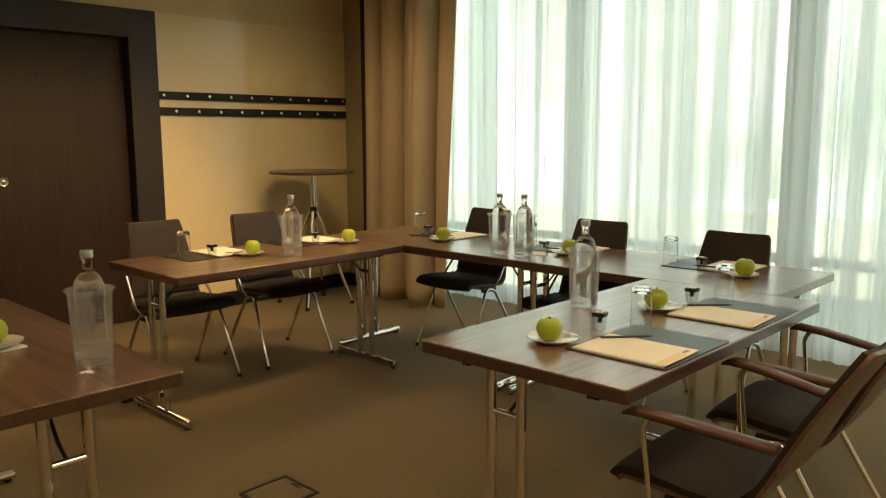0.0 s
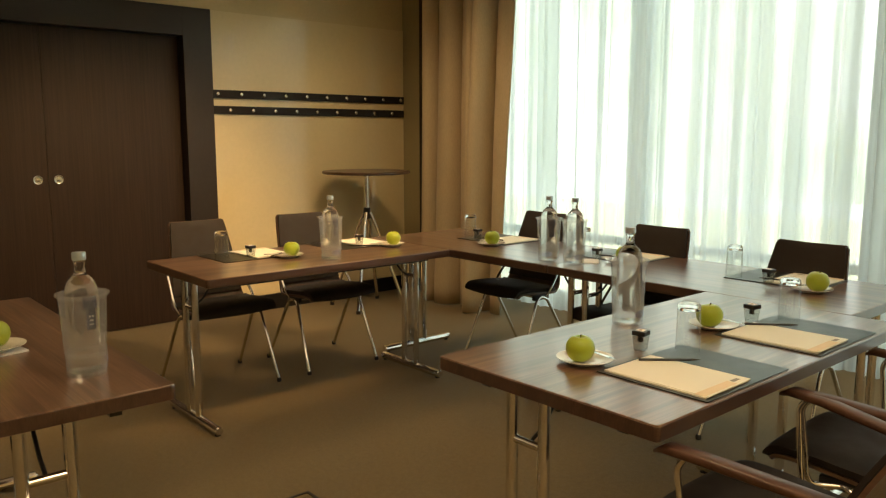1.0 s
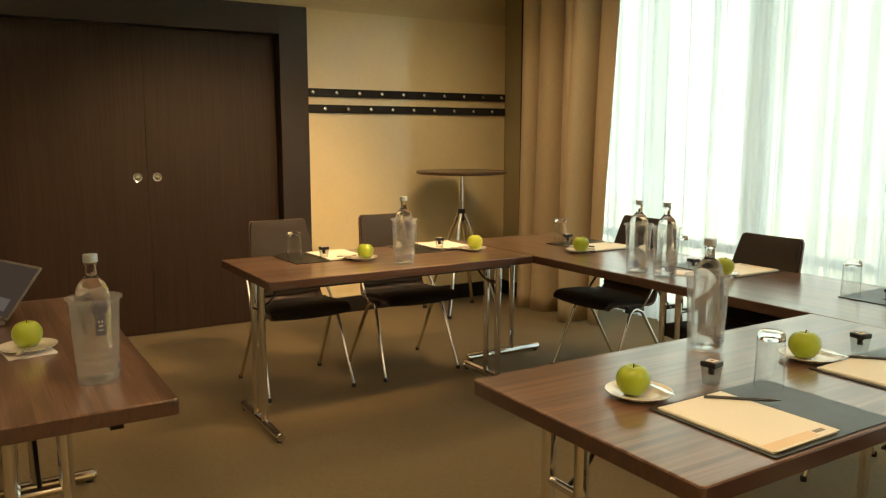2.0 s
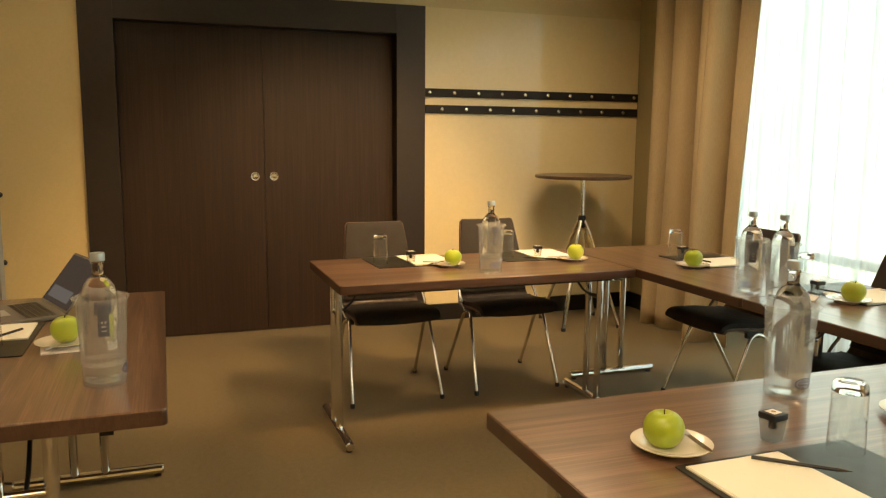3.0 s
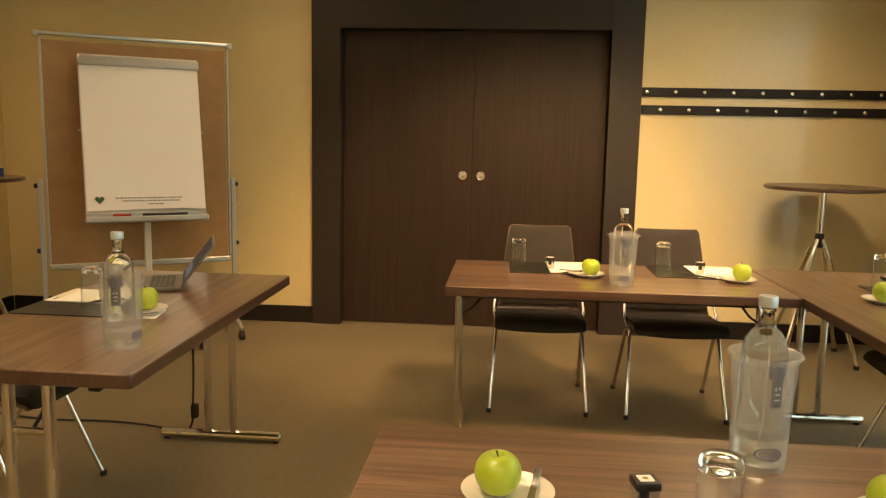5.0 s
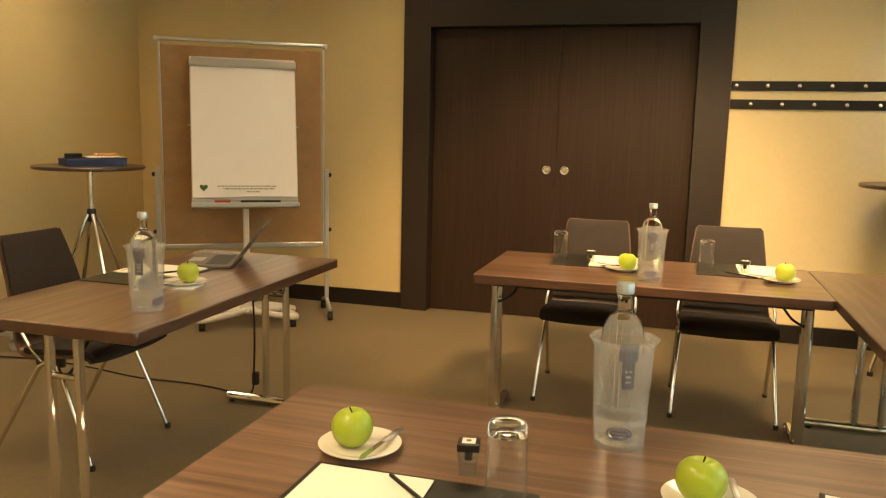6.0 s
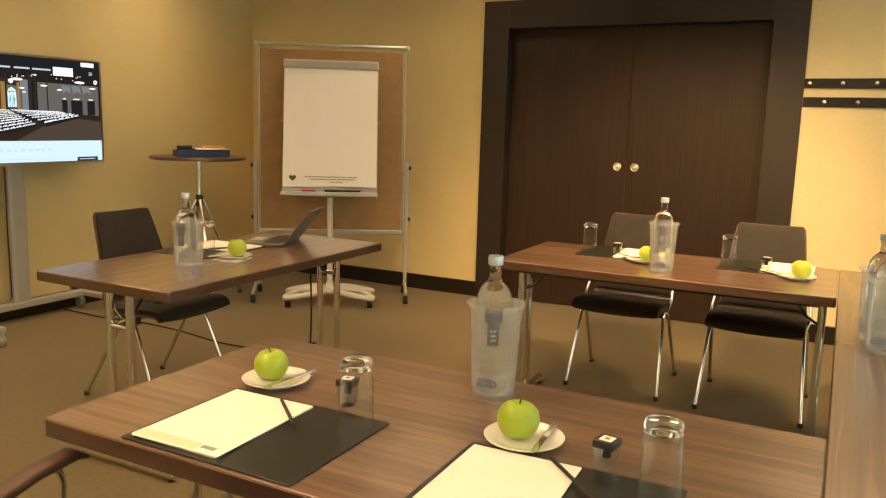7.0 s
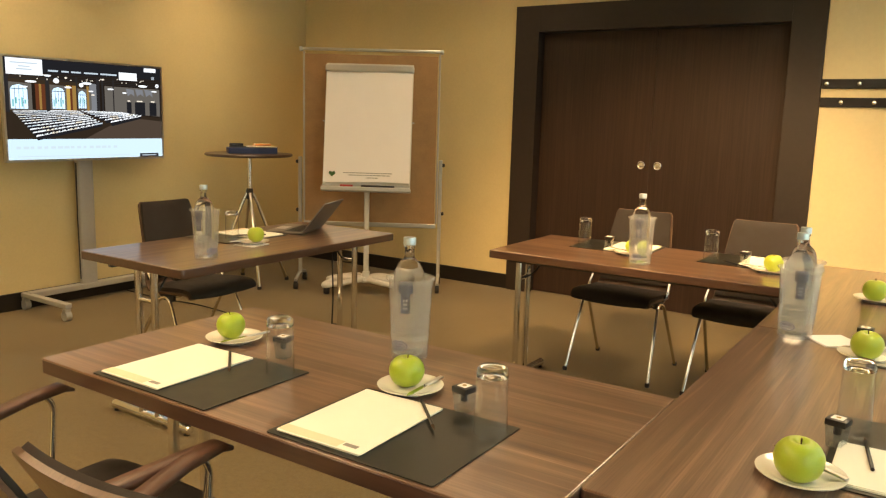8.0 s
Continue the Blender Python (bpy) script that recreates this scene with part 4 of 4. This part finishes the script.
# ceiling beams and lamps
rnd = random.Random(4)
for k in range(5):
    area(G_DOORB, [(0.0, 0.80 + 0.014 * k), (1.0, 0.775 + 0.020 * k), (1.0, 0.781 + 0.020 * k), (0.0, 0.806 + 0.014 * k)], 6)
for x, z, w, h in ((0.148, 0.775, 0.034, 0.011), (0.110, 0.722, 0.020, 0.007), (0.296, 0.795, 0.018, 0.026), (0.449, 0.765, 0.014, 0.022), (0.366, 0.735, 0.022, 0.010), (0.485, 0.785, 0.032, 0.013), (0.510, 0.705, 0.016, 0.008), (0.522, 0.668, 0.012, 0.007), (0.640, 0.738, 0.022, 0.009), (0.866, 0.788, 0.034, 0.013), (0.950, 0.735, 0.022, 0.008), (0.735, 0.705, 0.016, 0.008), (0.245, 0.842, 0.022, 0.010), (0.590, 0.835, 0.010, 0.008), (0.355, 0.830, 0.008, 0.010)):
    lamp_spot(G_WHITE if w > 0.012 else G_CREAM, x, z, w, h, 7)
for k in range(22):
    lamp_spot(G_CREAM, rnd.uniform(0.03, 0.93), rnd.uniform(0.80, 0.855), 0.004, 0.005, 7)


def table_rows(near_a, near_b, far_a, far_b, rows, gaps):
    """Rows of white table tops with dark chairs before them, thinner towards the back."""
    for n in range(rows):
        f = 1 - (1 - n / (rows - 1)) ** 1.7
        a, b = Vector(near_a).lerp(Vector(far_a), f), Vector(near_b).lerp(Vector(far_b), f)
        thick, level = 0.0145 * (1 - f) + 0.0040, 20 - n
        area(G_BLACK, [(a.x + 0.01, a.y - thick * 2.0), (b.x, b.y - thick * 1.4), (b.x, b.y), (a.x, a.y)], level * 0.5)
        x = 0.0
        while x < 1.0:
            wide = rnd.uniform(0.5, 1.3) / gaps
            p, q = a.lerp(b, x), a.lerp(b, min(1.0, x + wide))
            mat = G_WHITE if rnd.random() < 0.8 else (G_CREAM if rnd.random() < 0.6 else G_GREYT)
            area(mat, [(p.x, p.y), (q.x, q.y), (q.x + 0.004, q.y + thick * 0.8), (p.x + 0.006, p.y + thick)], level * 0.5 + 0.2)
            if rnd.random() < 0.8:
                m = p.lerp(q, 0.4)
                area(G_BLACK, [(m.x, m.y + thick * 0.3), (m.x + 0.010 * (1.3 - f), m.y + thick * 0.45), (m.x + 0.010 * (1.3 - f), m.y + thick * 1.25), (m.x, m.y + thick * 1.15)], level * 0.5 + 0.3)
            x += wide + 0.05 / gaps


table_rows((0.160, 0.228), (0.575, 0.365), (0.035, 0.480), (0.420, 0.502), 13, 9)
table_rows((0.630, 0.378), (0.845, 0.452), (0.440, 0.498), (0.720, 0.490), 9, 6)
# the page's head and foot
rect(G_BLACK, 0, 1, 0.868, 1.0, 11)
rect(G_WHITE, 0.012, 0.218, 0.838, 0.995, 12)
rect(G_WHITE, 0.700, 0.825, 0.842, 0.925, 12)
rect(G_WHITE, 0.878, 0.965, 0.948, 0.990, 12)
for x, w in ((0.25, 0.060), (0.33, 0.045), (0.39, 0.060), (0.47, 0.090), (0.575, 0.110)):
    rect(G_GREYT, x, x + w, 0.884, 0.900, 12)
for z in (0.868, 0.880, 0.892):
    rect(G_GREYT, 0.930, 0.952, z, z + 0.006, 12)
lamp_spot(G_WHITE, 0.972, 0.800, 0.013, 0.022, 12)
lamp_spot(G_BLACK, 0.972, 0.800, 0.005, 0.009, 13)
for z, w in ((0.945, 0.078), (0.912, 0.034), (0.884, 0.044)):
    rect(G_GREYT, 0.113 - w, 0.113 + w, z, z + 0.014, 13)
for k in range(16):
    rect(G_SCRIPT, 0.045 + 0.040 * k, 0.045 + 0.040 * k + rnd.uniform(0.018, 0.034), 0.106, 0.132, 12)
rect(G_SCRIPT, 0.05, 0.76, 0.026, 0.034, 12)
rect(G_BLACK, 0.830, 0.968, 0.0, 0.040, 12)
rect(G_GREYT, 0.845, 0.950, 0.014, 0.024, 13)
picture = part("picture", PICTURE, G_BLACK, tv, "lit picture of a dark hall with rows of white tables")
for mat, n in list(LAYERS.values())[1:]:
    picture.data.materials.append(mat)

# ---- cable and floor box ----
cable = thing("power_cable", pose(0, 0, 0), "thin black power cable running over the carpet", "cable")
pts = [(-2.86, -1.22, 0.006), (-2.84, -0.80, 0.006), (-2.90, -0.46, 0.006), (-2.87, -0.10, 0.006), (-2.80, 0.27, 0.006), (-2.825, 0.55, 0.006), (-2.80, 0.78, 0.006), (-2.705, 0.97, 0.012), (-2.70, 1.01, 0.06), (-2.705, 1.02, 0.35), (-2.695, 1.01, 0.69)]
part("wire", tubed(bent(pts, 0.12, 5), 0.0045, 8), M_RUBBER, cable)
part("plug", boxed(-2.73, -2.70, 1.00, 1.03, 0.085, 0.15, bevel=0.006), M_RUBBER, cable)
outlet = thing("floor_outlet", pose(-1.79, 2.073, 0), "square metal floor outlet lid with carpet insert", "floor outlet")
bm = bmesh.new()
for a, b, c, d in ((-0.11, 0.11, -0.11, -0.098), (-0.11, 0.11, 0.098, 0.11), (-0.11, -0.098, -0.098, 0.098), (0.098, 0.11, -0.098, 0.098)):
    box(bm, a, b, c, d, 0.0005, 0.006)
part("rim", bm, M_BLACK_PL, outlet, "dark metal rim")
part("lid", boxed(-0.097, 0.097, -0.097, 0.097, 0.0005, 0.004), M_CARPET, outlet)
part("grip", boxed(-0.03, 0.03, 0.075, 0.096, 0.0041, 0.0065, bevel=0.001), M_BLACK_PL, outlet)


# ---- what stands on the tables ----
def desk_mat(m):
    t = thing("desk_mat", m, "dark leather desk mat lying on the table", "desk mat", "desk mats")
    part("leather", rounded(0.41, 0.33, 0.006, 0.0005, 0.0035, 3, 0.001), M_LEATHER, t)
    return t


def writing_pad(m):
    t = thing("writing_pad", m, "cream writing pad lying on the desk mat", "writing pad", "writing pads")
    part("pad_block", rounded(0.212, 0.298, 0.002, 0.0, 0.0035, 2), M_PAPER, t)
    under = rounded(0.212, 0.298, 0.002, 0.0, 0.0012, 2)
    under.transform(pose(0.004, -0.003, 0.0038, 0, 0, 0.9))
    part("top_sheet", under, M_PAPER, t, "loose top sheet, a little askew")
    mark = boxed(0.055, 0.088, -0.134, -0.122, 0.0050, 0.0054)
    part("print_mark", mark, M_PRINT, t, "small grey print")
    part("print_band", boxed(-0.104, 0.050, -0.147, -0.118, 0.0050, 0.0053), M_PALEPRINT, t, "pale beige printed band")
    return t


def pencil(m):
    t = thing("pencil", m, "black pencil lying across the writing pad", "pencil", "pencils")
    part("barrel", tubed([(-0.085, 0, 0.004), (0.060, 0, 0.004)], 0.0038, 6), M_BLACK_PL, t, angle=20)
    part("point", tubed([(0.0602, 0, 0.004), (0.078, 0, 0.004), (0.086, 0, 0.004)], [0.0037, 0.0014, 0.0003], 6), M_STEM, t)
    return t


def tumbler(m):
    """A glass turned upside down, its thick base on top."""
    t = thing("tumbler", m, "clear water glass standing upside down", "glass", "water glasses")
    prof = [(0.0345, 0.0), (0.0355, 0.001), (0.0332, 0.1215), (0.0312, 0.1215), (0.0335, 0.030), (0.0340, 0.0)]
    bm = turned(prof + prof[:1], 28)
    bmesh.ops.remove_doubles(bm, verts=bm.verts, dist=1e-5)
    part("wall", bm, M_TUMBLER, t)
    part("thick_base", turned([(0, 0.1285), (0.020, 0.1275), (0.028, 0.122), (0.0332, 0.122), (0.0330, 0.130), (0.0315, 0.138), (0.027, 0.143), (0.0, 0.142)], 28), M_GLASS, t, "thick clear glass base")
    return t


def mint_box(m):
    t = thing("acrylic_box", m, "small clear acrylic box with a black lid", "box", "small acrylic boxes")
    w = 0.0185
    bm = bmesh.new()
    for a in (-1, 1):
        box(bm, a * w - 0.001, a * w + 0.001, -w, w, 0.002, 0.046)
        box(bm, -w + 0.001, w - 0.001, a * w - 0.001, a * w + 0.001, 0.002, 0.046)
    box(bm, -w, w, -w, w, 0.0, 0.002)
    for v in bm.verts:
        v.co.x *= 0.78 + 4.8 * v.co.z
        v.co.y *= 0.78 + 4.8 * v.co.z
    part("body", bm, M_ACRYL, t, "clear acrylic body")
    part("lid", boxed(-0.0205, 0.0205, -0.0205, 0.0205, 0.0462, 0.060, bevel=0.002), M_BLACK_PL, t, "black lid")
    part("insert", tubed([(0, 0, 0.026), (0, 0, 0.0460)], 0.008, 10), M_BLACK_PL, t)
    part("label", boxed(-0.012, 0.012, -0.012, 0.012, 0.0602, 0.0608), M_WHITE, t, "white square label")
    part("dot", turned([(0, 0.0609), (0.005, 0.0609), (0.005, 0.0613), (0, 0.0613)], 12), plain("ochre_print", (0.35, 0.22, 0.04), 0.6), t)
    return t


def plate(m):
    t = thing("plate", m, "small cream porcelain plate under an apple", "plate", "small plates")
    part("dish", turned([(0, 0.003), (0.040, 0.003), (0.043, 0.0), (0.047, 0.0), (0.050, 0.004), (0.070, 0.011), (0.079, 0.0145), (0.0795, 0.0165), (0.076, 0.0165), (0.055, 0.0095), (0.046, 0.007), (0, 0.0065)], 40), M_CHINA, t)
    return t


def apple(m, seed=0):
    t = thing("apple", m, "green apple on a small plate", "apple", "green apples")
    prof, n = [], 22
    for k in range(n + 1):
        a = math.pi * k / n
        r = 0.0415 * math.sin(a) ** 0.92 * (1 + 0.06 * math.cos(a))
        z = 0.036 + 0.0395 * math.cos(a) - 0.012 * math.exp(-(r / 0.011) ** 2) * (1 if a < 1.57 else -0.6)
        prof.append((r if 0 < k < n else 0.0, z))
    bm = turned(prof[::-1], 26)
    for v in bm.verts:
        ang = math.atan2(v.co.y, v.co.x)
        k = 1 + 0.018 * math.sin(5 * ang) * max(0, (0.045 - v.co.z) / 0.045) + 0.025 * math.sin(ang + 1)
        v.co.x *= k
        v.co.y *= k
    low = min(v.co.z for v in bm.verts)
    bmesh.ops.translate(bm, vec=(0, 0, -low), verts=bm.verts)
    part("fruit", bm, M_APPLE, t, angle=180)
    part("stem", tubed([(0, 0, 0.058), (0.002, 0.001, 0.068), (0.006, 0.002, 0.078)], [0.0016, 0.0012, 0.0018], 6), M_STEM, t)
    return t


def knife(m):
    t = thing("fruit_knife", m, "small steel fruit knife resting on the plate", "knife", "fruit knives")
    part("handle", boxed(-0.085, -0.010, -0.006, 0.006, 0.0, 0.005, bevel=0.002), M_STEEL, t)
    bm = bmesh.new()
    low = [(-0.010, -0.006), (0.060, -0.007), (0.080, 0.0), (0.065, 0.006), (-0.010, 0.005)]
    f = bm.faces.new([bm.verts.new((x, y, 0.0015)) for x, y in low])
    up = bmesh.ops.extrude_face_region(bm, geom=[f])
    bmesh.ops.translate(bm, vec=(0, 0, 0.0015), verts=[v for v in up["geom"] if isinstance(v, bmesh.types.BMVert)])
    part("blade", bm, M_CHROME, t)
    return t


def cooler(m):
    """A tall clear beaker flaring to a rolled rim."""
    t = thing("bottle_cooler", m, "frosted clear plastic bottle cooler standing on the table", "bottle cooler", "bottle coolers")
    prof = [(0, 0.004), (0.042, 0.004), (0.047, 0.0), (0.0495, 0.001), (0.051, 0.02), (0.0515, 0.062), (0.0525, 0.064), (0.0590, 0.205), (0.0575, 0.205), (0.0502, 0.064), (0.048, 0.012), (0, 0.0085)]
    part("beaker", turned(prof, 36), M_COOLER, t)
    part("rim", turned([(0.0575, 0.2055), (0.0592, 0.2055), (0.0605, 0.211), (0.066, 0.213), (0.0675, 0.217), (0.065, 0.219), (0.059, 0.2175), (0.0575, 0.2055)], 36), M_RIM, t, "milky rolled rim")
    # pale ring in place of the highlight on the beaker's step
    part("foot_band", turned([(0.0516, 0.052), (0.0522, 0.053), (0.0527, 0.0635), (0.0520, 0.0642), (0.0516, 0.052)], 36), M_RIM, t, "milky ring standing in for the highlight on the foot's step")
    bm = bmesh.new()
    for r0, r1, w in ((0.024, 0.021, 0.0), (0.016, 0.014, 0.0)):
        for k in range(28):
            a0, a1 = 2 * math.pi * k / 28, 2 * math.pi * (k + 1) / 28
            quad = []
            for r, a in ((r0, a0), (r0, a1), (r1, a1), (r1, a0)):
                h, z = 1.0 * r * math.cos(a), 0.040 + 0.55 * r * math.sin(a)
                th = h / 0.0500
                quad.append(bm.verts.new((0.0532 * math.cos(th), 0.0532 * math.sin(th), z)))
            bm.faces.new(quad)
    for z in (0.035, 0.042):
        for k in range(10):
            th0, th1 = (-0.011 + 0.0022 * k) / 0.05, (-0.0095 + 0.0022 * k) / 0.05
            bm.faces.new([bm.verts.new((0.0532 * math.cos(th), 0.0532 * math.sin(th), zz)) for th, zz in ((th0, z), (th1, z), (th1, z + 0.004), (th0, z + 0.004))])
    part("print_badge", bm, M_LBLUE, t, "faded blue oval print")
    return t


def bottle(m):
    t = thing("water_bottle", m, "clear glass water bottle standing in a cooler", "bottle", "water bottles")
    out = [(0, 0.002), (0.036, 0.0), (0.0405, 0.004), (0.0415, 0.02), (0.0412, 0.203), (0.0405, 0.216), (0.0382, 0.229), (0.0340, 0.2405), (0.0280, 0.249), (0.0208, 0.2555), (0.0158, 0.260), (0.0136, 0.267), (0.0128, 0.288), (0.0152, 0.290), (0.0152, 0.294), (0.0130, 0.296), (0.0130, 0.311)]
    part("glass", turned(out + [(0, 0.311)], 30), M_BOTTLE, t, "clear glass filled with water")
    part("cap", turned([(0.0136, 0.2965), (0.0168, 0.297), (0.0172, 0.299), (0.0172, 0.314), (0.0162, 0.3168), (0, 0.3172)], 24), M_CAP, t, "pale silver screw cap")
    bm = bmesh.new()

    def band(z0, z1, w, n):
        for k in range(n):
            a0, a1 = -w / 2 + w * k / n, -w / 2 + w * (k + 1) / n
            bm.faces.new([bm.verts.new((0.0419 * math.cos(a), 0.0419 * math.sin(a), z)) for a, z in ((a0, z0), (a1, z0), (a1, z1), (a0, z1))])
    band(0.172, 0.205, 0.95, 10)
    band(0.118, 0.172, 0.62, 8)
    part("label_band", bm, M_BLUE, t, "dark blue label")
    bm = bmesh.new()
    for z0, z1, w in ((0.150, 0.155, 0.30), (0.140, 0.144, 0.24), (0.130, 0.133, 0.28)):
        bm.faces.new([bm.verts.new((0.0423 * math.cos(a), 0.0423 * math.sin(a), z)) for a, z in ((-w / 2, z0), (w / 2, z0), (w / 2, z1), (-w / 2, z1))])
    part("label_print", bm, M_GREY, t, "pale print on the label")
    return t


def napkin(m):
    t = thing("napkin", m, "folded white paper napkin on the table", "napkin", "paper napkins")
    part("fold", rounded(0.125, 0.125, 0.003, 0.0005, 0.0025, 2), M_WHITE, t)
    upper = rounded(0.122, 0.122, 0.003, 0.0026, 0.0045, 2)
    upper.transform(pose(0.001, 0.001, 0, 0, 0, 1.5))
    part("fold", upper, M_WHITE, t)
    return t


MADE = {}


def again(kind, m, *args):
    """The first call builds the thing, later ones copy it."""
    if kind in MADE:
        return copy_thing(MADE[kind], m)
    MADE[kind] = kind(m, *args)
    return MADE[kind]


rnd = random.Random(11)
# each place: the table edge's middle, the way the sitter faces, then (right, ahead) of plate, box, glass, pencil and its turn
PLACES = [
    ((-0.320, 2.540), 90, (-0.155, 0.414), (0.066, 0.385), (0.155, 0.285), (0.010, 0.250, -42), 262, 0.172),
    ((-0.320, 3.137), 90, (-0.119, 0.390), (0.056, 0.350), (0.167, 0.275), (0.020, 0.262, -46), 274, 0.172),
    ((-3.326, 2.594), -90, (-0.137, 0.362), (0.019, 0.250), (0.165, 0.223), (-0.10, 0.315, 33), 150, 0.172),
    ((-3.326, 3.255), -90, (-0.130, 0.380), (0.003, 0.257), (0.167, 0.236), (0.03, 0.330, -36), 165, 0.172),
    ((-2.735, 4.261), 180, (-0.148, 0.423), (0.087, 0.307), (0.163, 0.299), (-0.02, 0.290, 5), 30, 0.205),
    ((-1.838, 4.261), 180, (-0.120, 0.372), (0.012, 0.394), (0.165, 0.310), (-0.01, 0.300, 15), 110, 0.205),
    ((-0.966, 4.261), 180, (-0.200, 0.395), (0.000, 0.360), (0.167, 0.345), (-0.02, 0.300, 10), 60, 0.205),
    ((-2.065, 0.740), 0, (0.131, 0.433), None, (0.085, 0.232), (-0.02, 0.245, -33), 160, 0.172),
]
for (ex, ey), face, pl, bx, gl, pc, kturn, near in PLACES:
    base = pose(ex, ey, TOP, 0, 0, face)
    again(desk_mat, base @ pose(0, near, 0, 0, 0, rnd.uniform(-1, 1)))
    again(writing_pad, base @ pose(-0.085, near, 0.0036, 0, 0, rnd.uniform(-1.5, 1.5)))
    again(pencil, base @ pose(pc[0], pc[1], 0.0085, 0, 0, pc[2]))
    again(tumbler, base @ pose(gl[0], gl[1], 0.0036 if abs(gl[0]) < 0.20 and gl[1] < near + 0.16 else 0.0005))
    if bx:
        again(mint_box, base @ pose(bx[0], bx[1], 0.0036 if bx[1] < near + 0.16 else 0.0005, 0, 0, rnd.uniform(-12, 12)))
    lift = 0.0048 if face == 0 else 0.0005
    again(plate, base @ pose(pl[0], pl[1], lift))
    fruit = again(apple, base @ pose(pl[0] - 0.017, pl[1] + 0.004, lift + 0.0071, rnd.uniform(-5, 5), rnd.uniform(-5, 5), rnd.uniform(0, 360)))
    k = rnd.uniform(0.94, 1.06)
    fruit.scale = (k, k, k * rnd.uniform(0.96, 1.04))
    again(knife, base @ pose(pl[0] + 0.043, pl[1] - 0.004, lift + 0.0175, 0, 0, kturn))

again(napkin, pose(-1.923, 1.174, TOP, 0, 0, 8))
again(napkin, pose(-1.855, 3.785, TOP, 0, 0, 38))

COOLERS = [(-1.535, 1.306, 80, 13), (-2.748, 2.855, 0, 8), (-0.932, 2.854, 3, 23), (-1.995, 3.660, -60, -30), (-1.843, 3.675, -20, 20)]
for x, y, turn, face in COOLERS:
    again(cooler, pose(x, y, TOP + 0.0005, 0, 0, turn))
    again(bottle, pose(x + 0.004, y - 0.003, TOP + 0.0095, 0, 0, face))

# ---- laptop ----
lap = thing("laptop", pose(-2.42, 0.982, TOP + 0.0005, 0, 0, 21.5), "open grey laptop on the presenter's table", "laptop")
part("base", rounded(0.305, 0.212, 0.010, 0.002, 0.014, 4, 0.002), M_LAPTOP, lap)
bm = bmesh.new()
for row in range(5):
    for k in range(13):
        box(bm, -0.128 + 0.0198 * k, -0.112 + 0.0198 * k, 0.068 - 0.019 * row, 0.083 - 0.019 * row, 0.0141, 0.0152)
part("keys", bm, M_BLACK_PL, lap, "black keys")
part("touchpad", boxed(-0.05, 0.05, -0.095, -0.035, 0.0141, 0.0145), M_GREY, lap)
screen_turn = pose(0, 0.104, 0.014, -38, 0, 0)
bm = rounded(0.305, 0.205, 0.010, -0.007, 0.0, 4, 0.002)
bm.transform(screen_turn @ pose(0, 0, 0.105, 90, 0, 0))
lid = part("screen_lid", bm, M_LAPTOP, lap)
for name, size, mat in (("display", (-0.146, 0.146, -0.0005, 0.0, 0.012, 0.198), lit("laptop_display", (0.12, 0.085, 0.06), 0.5)),
                        ("display_area", (-0.12, 0.10, -0.0010, -0.0006, 0.03, 0.075), lit("laptop_pale", (0.42, 0.36, 0.30), 0.3))):
    bm = boxed(*size)
    bm.transform(screen_turn)
    part(name, bm, mat, lid)

# ---- ceiling lights ----
# rings for the unseen lamps, at their assumed places
for lx, ly, watts in DOWNLIGHTS:
    can = thing("downlight", pose(lx, ly, CEIL), "small round recessed ceiling light, unseen, its place assumed", "ceiling light", "ceiling downlights")
    part("ring", turned([(0.040, -0.001), (0.055, -0.001), (0.055, -0.008), (0.047, -0.012), (0.040, -0.006), (0.040, -0.001)], 24), M_STEEL, can)
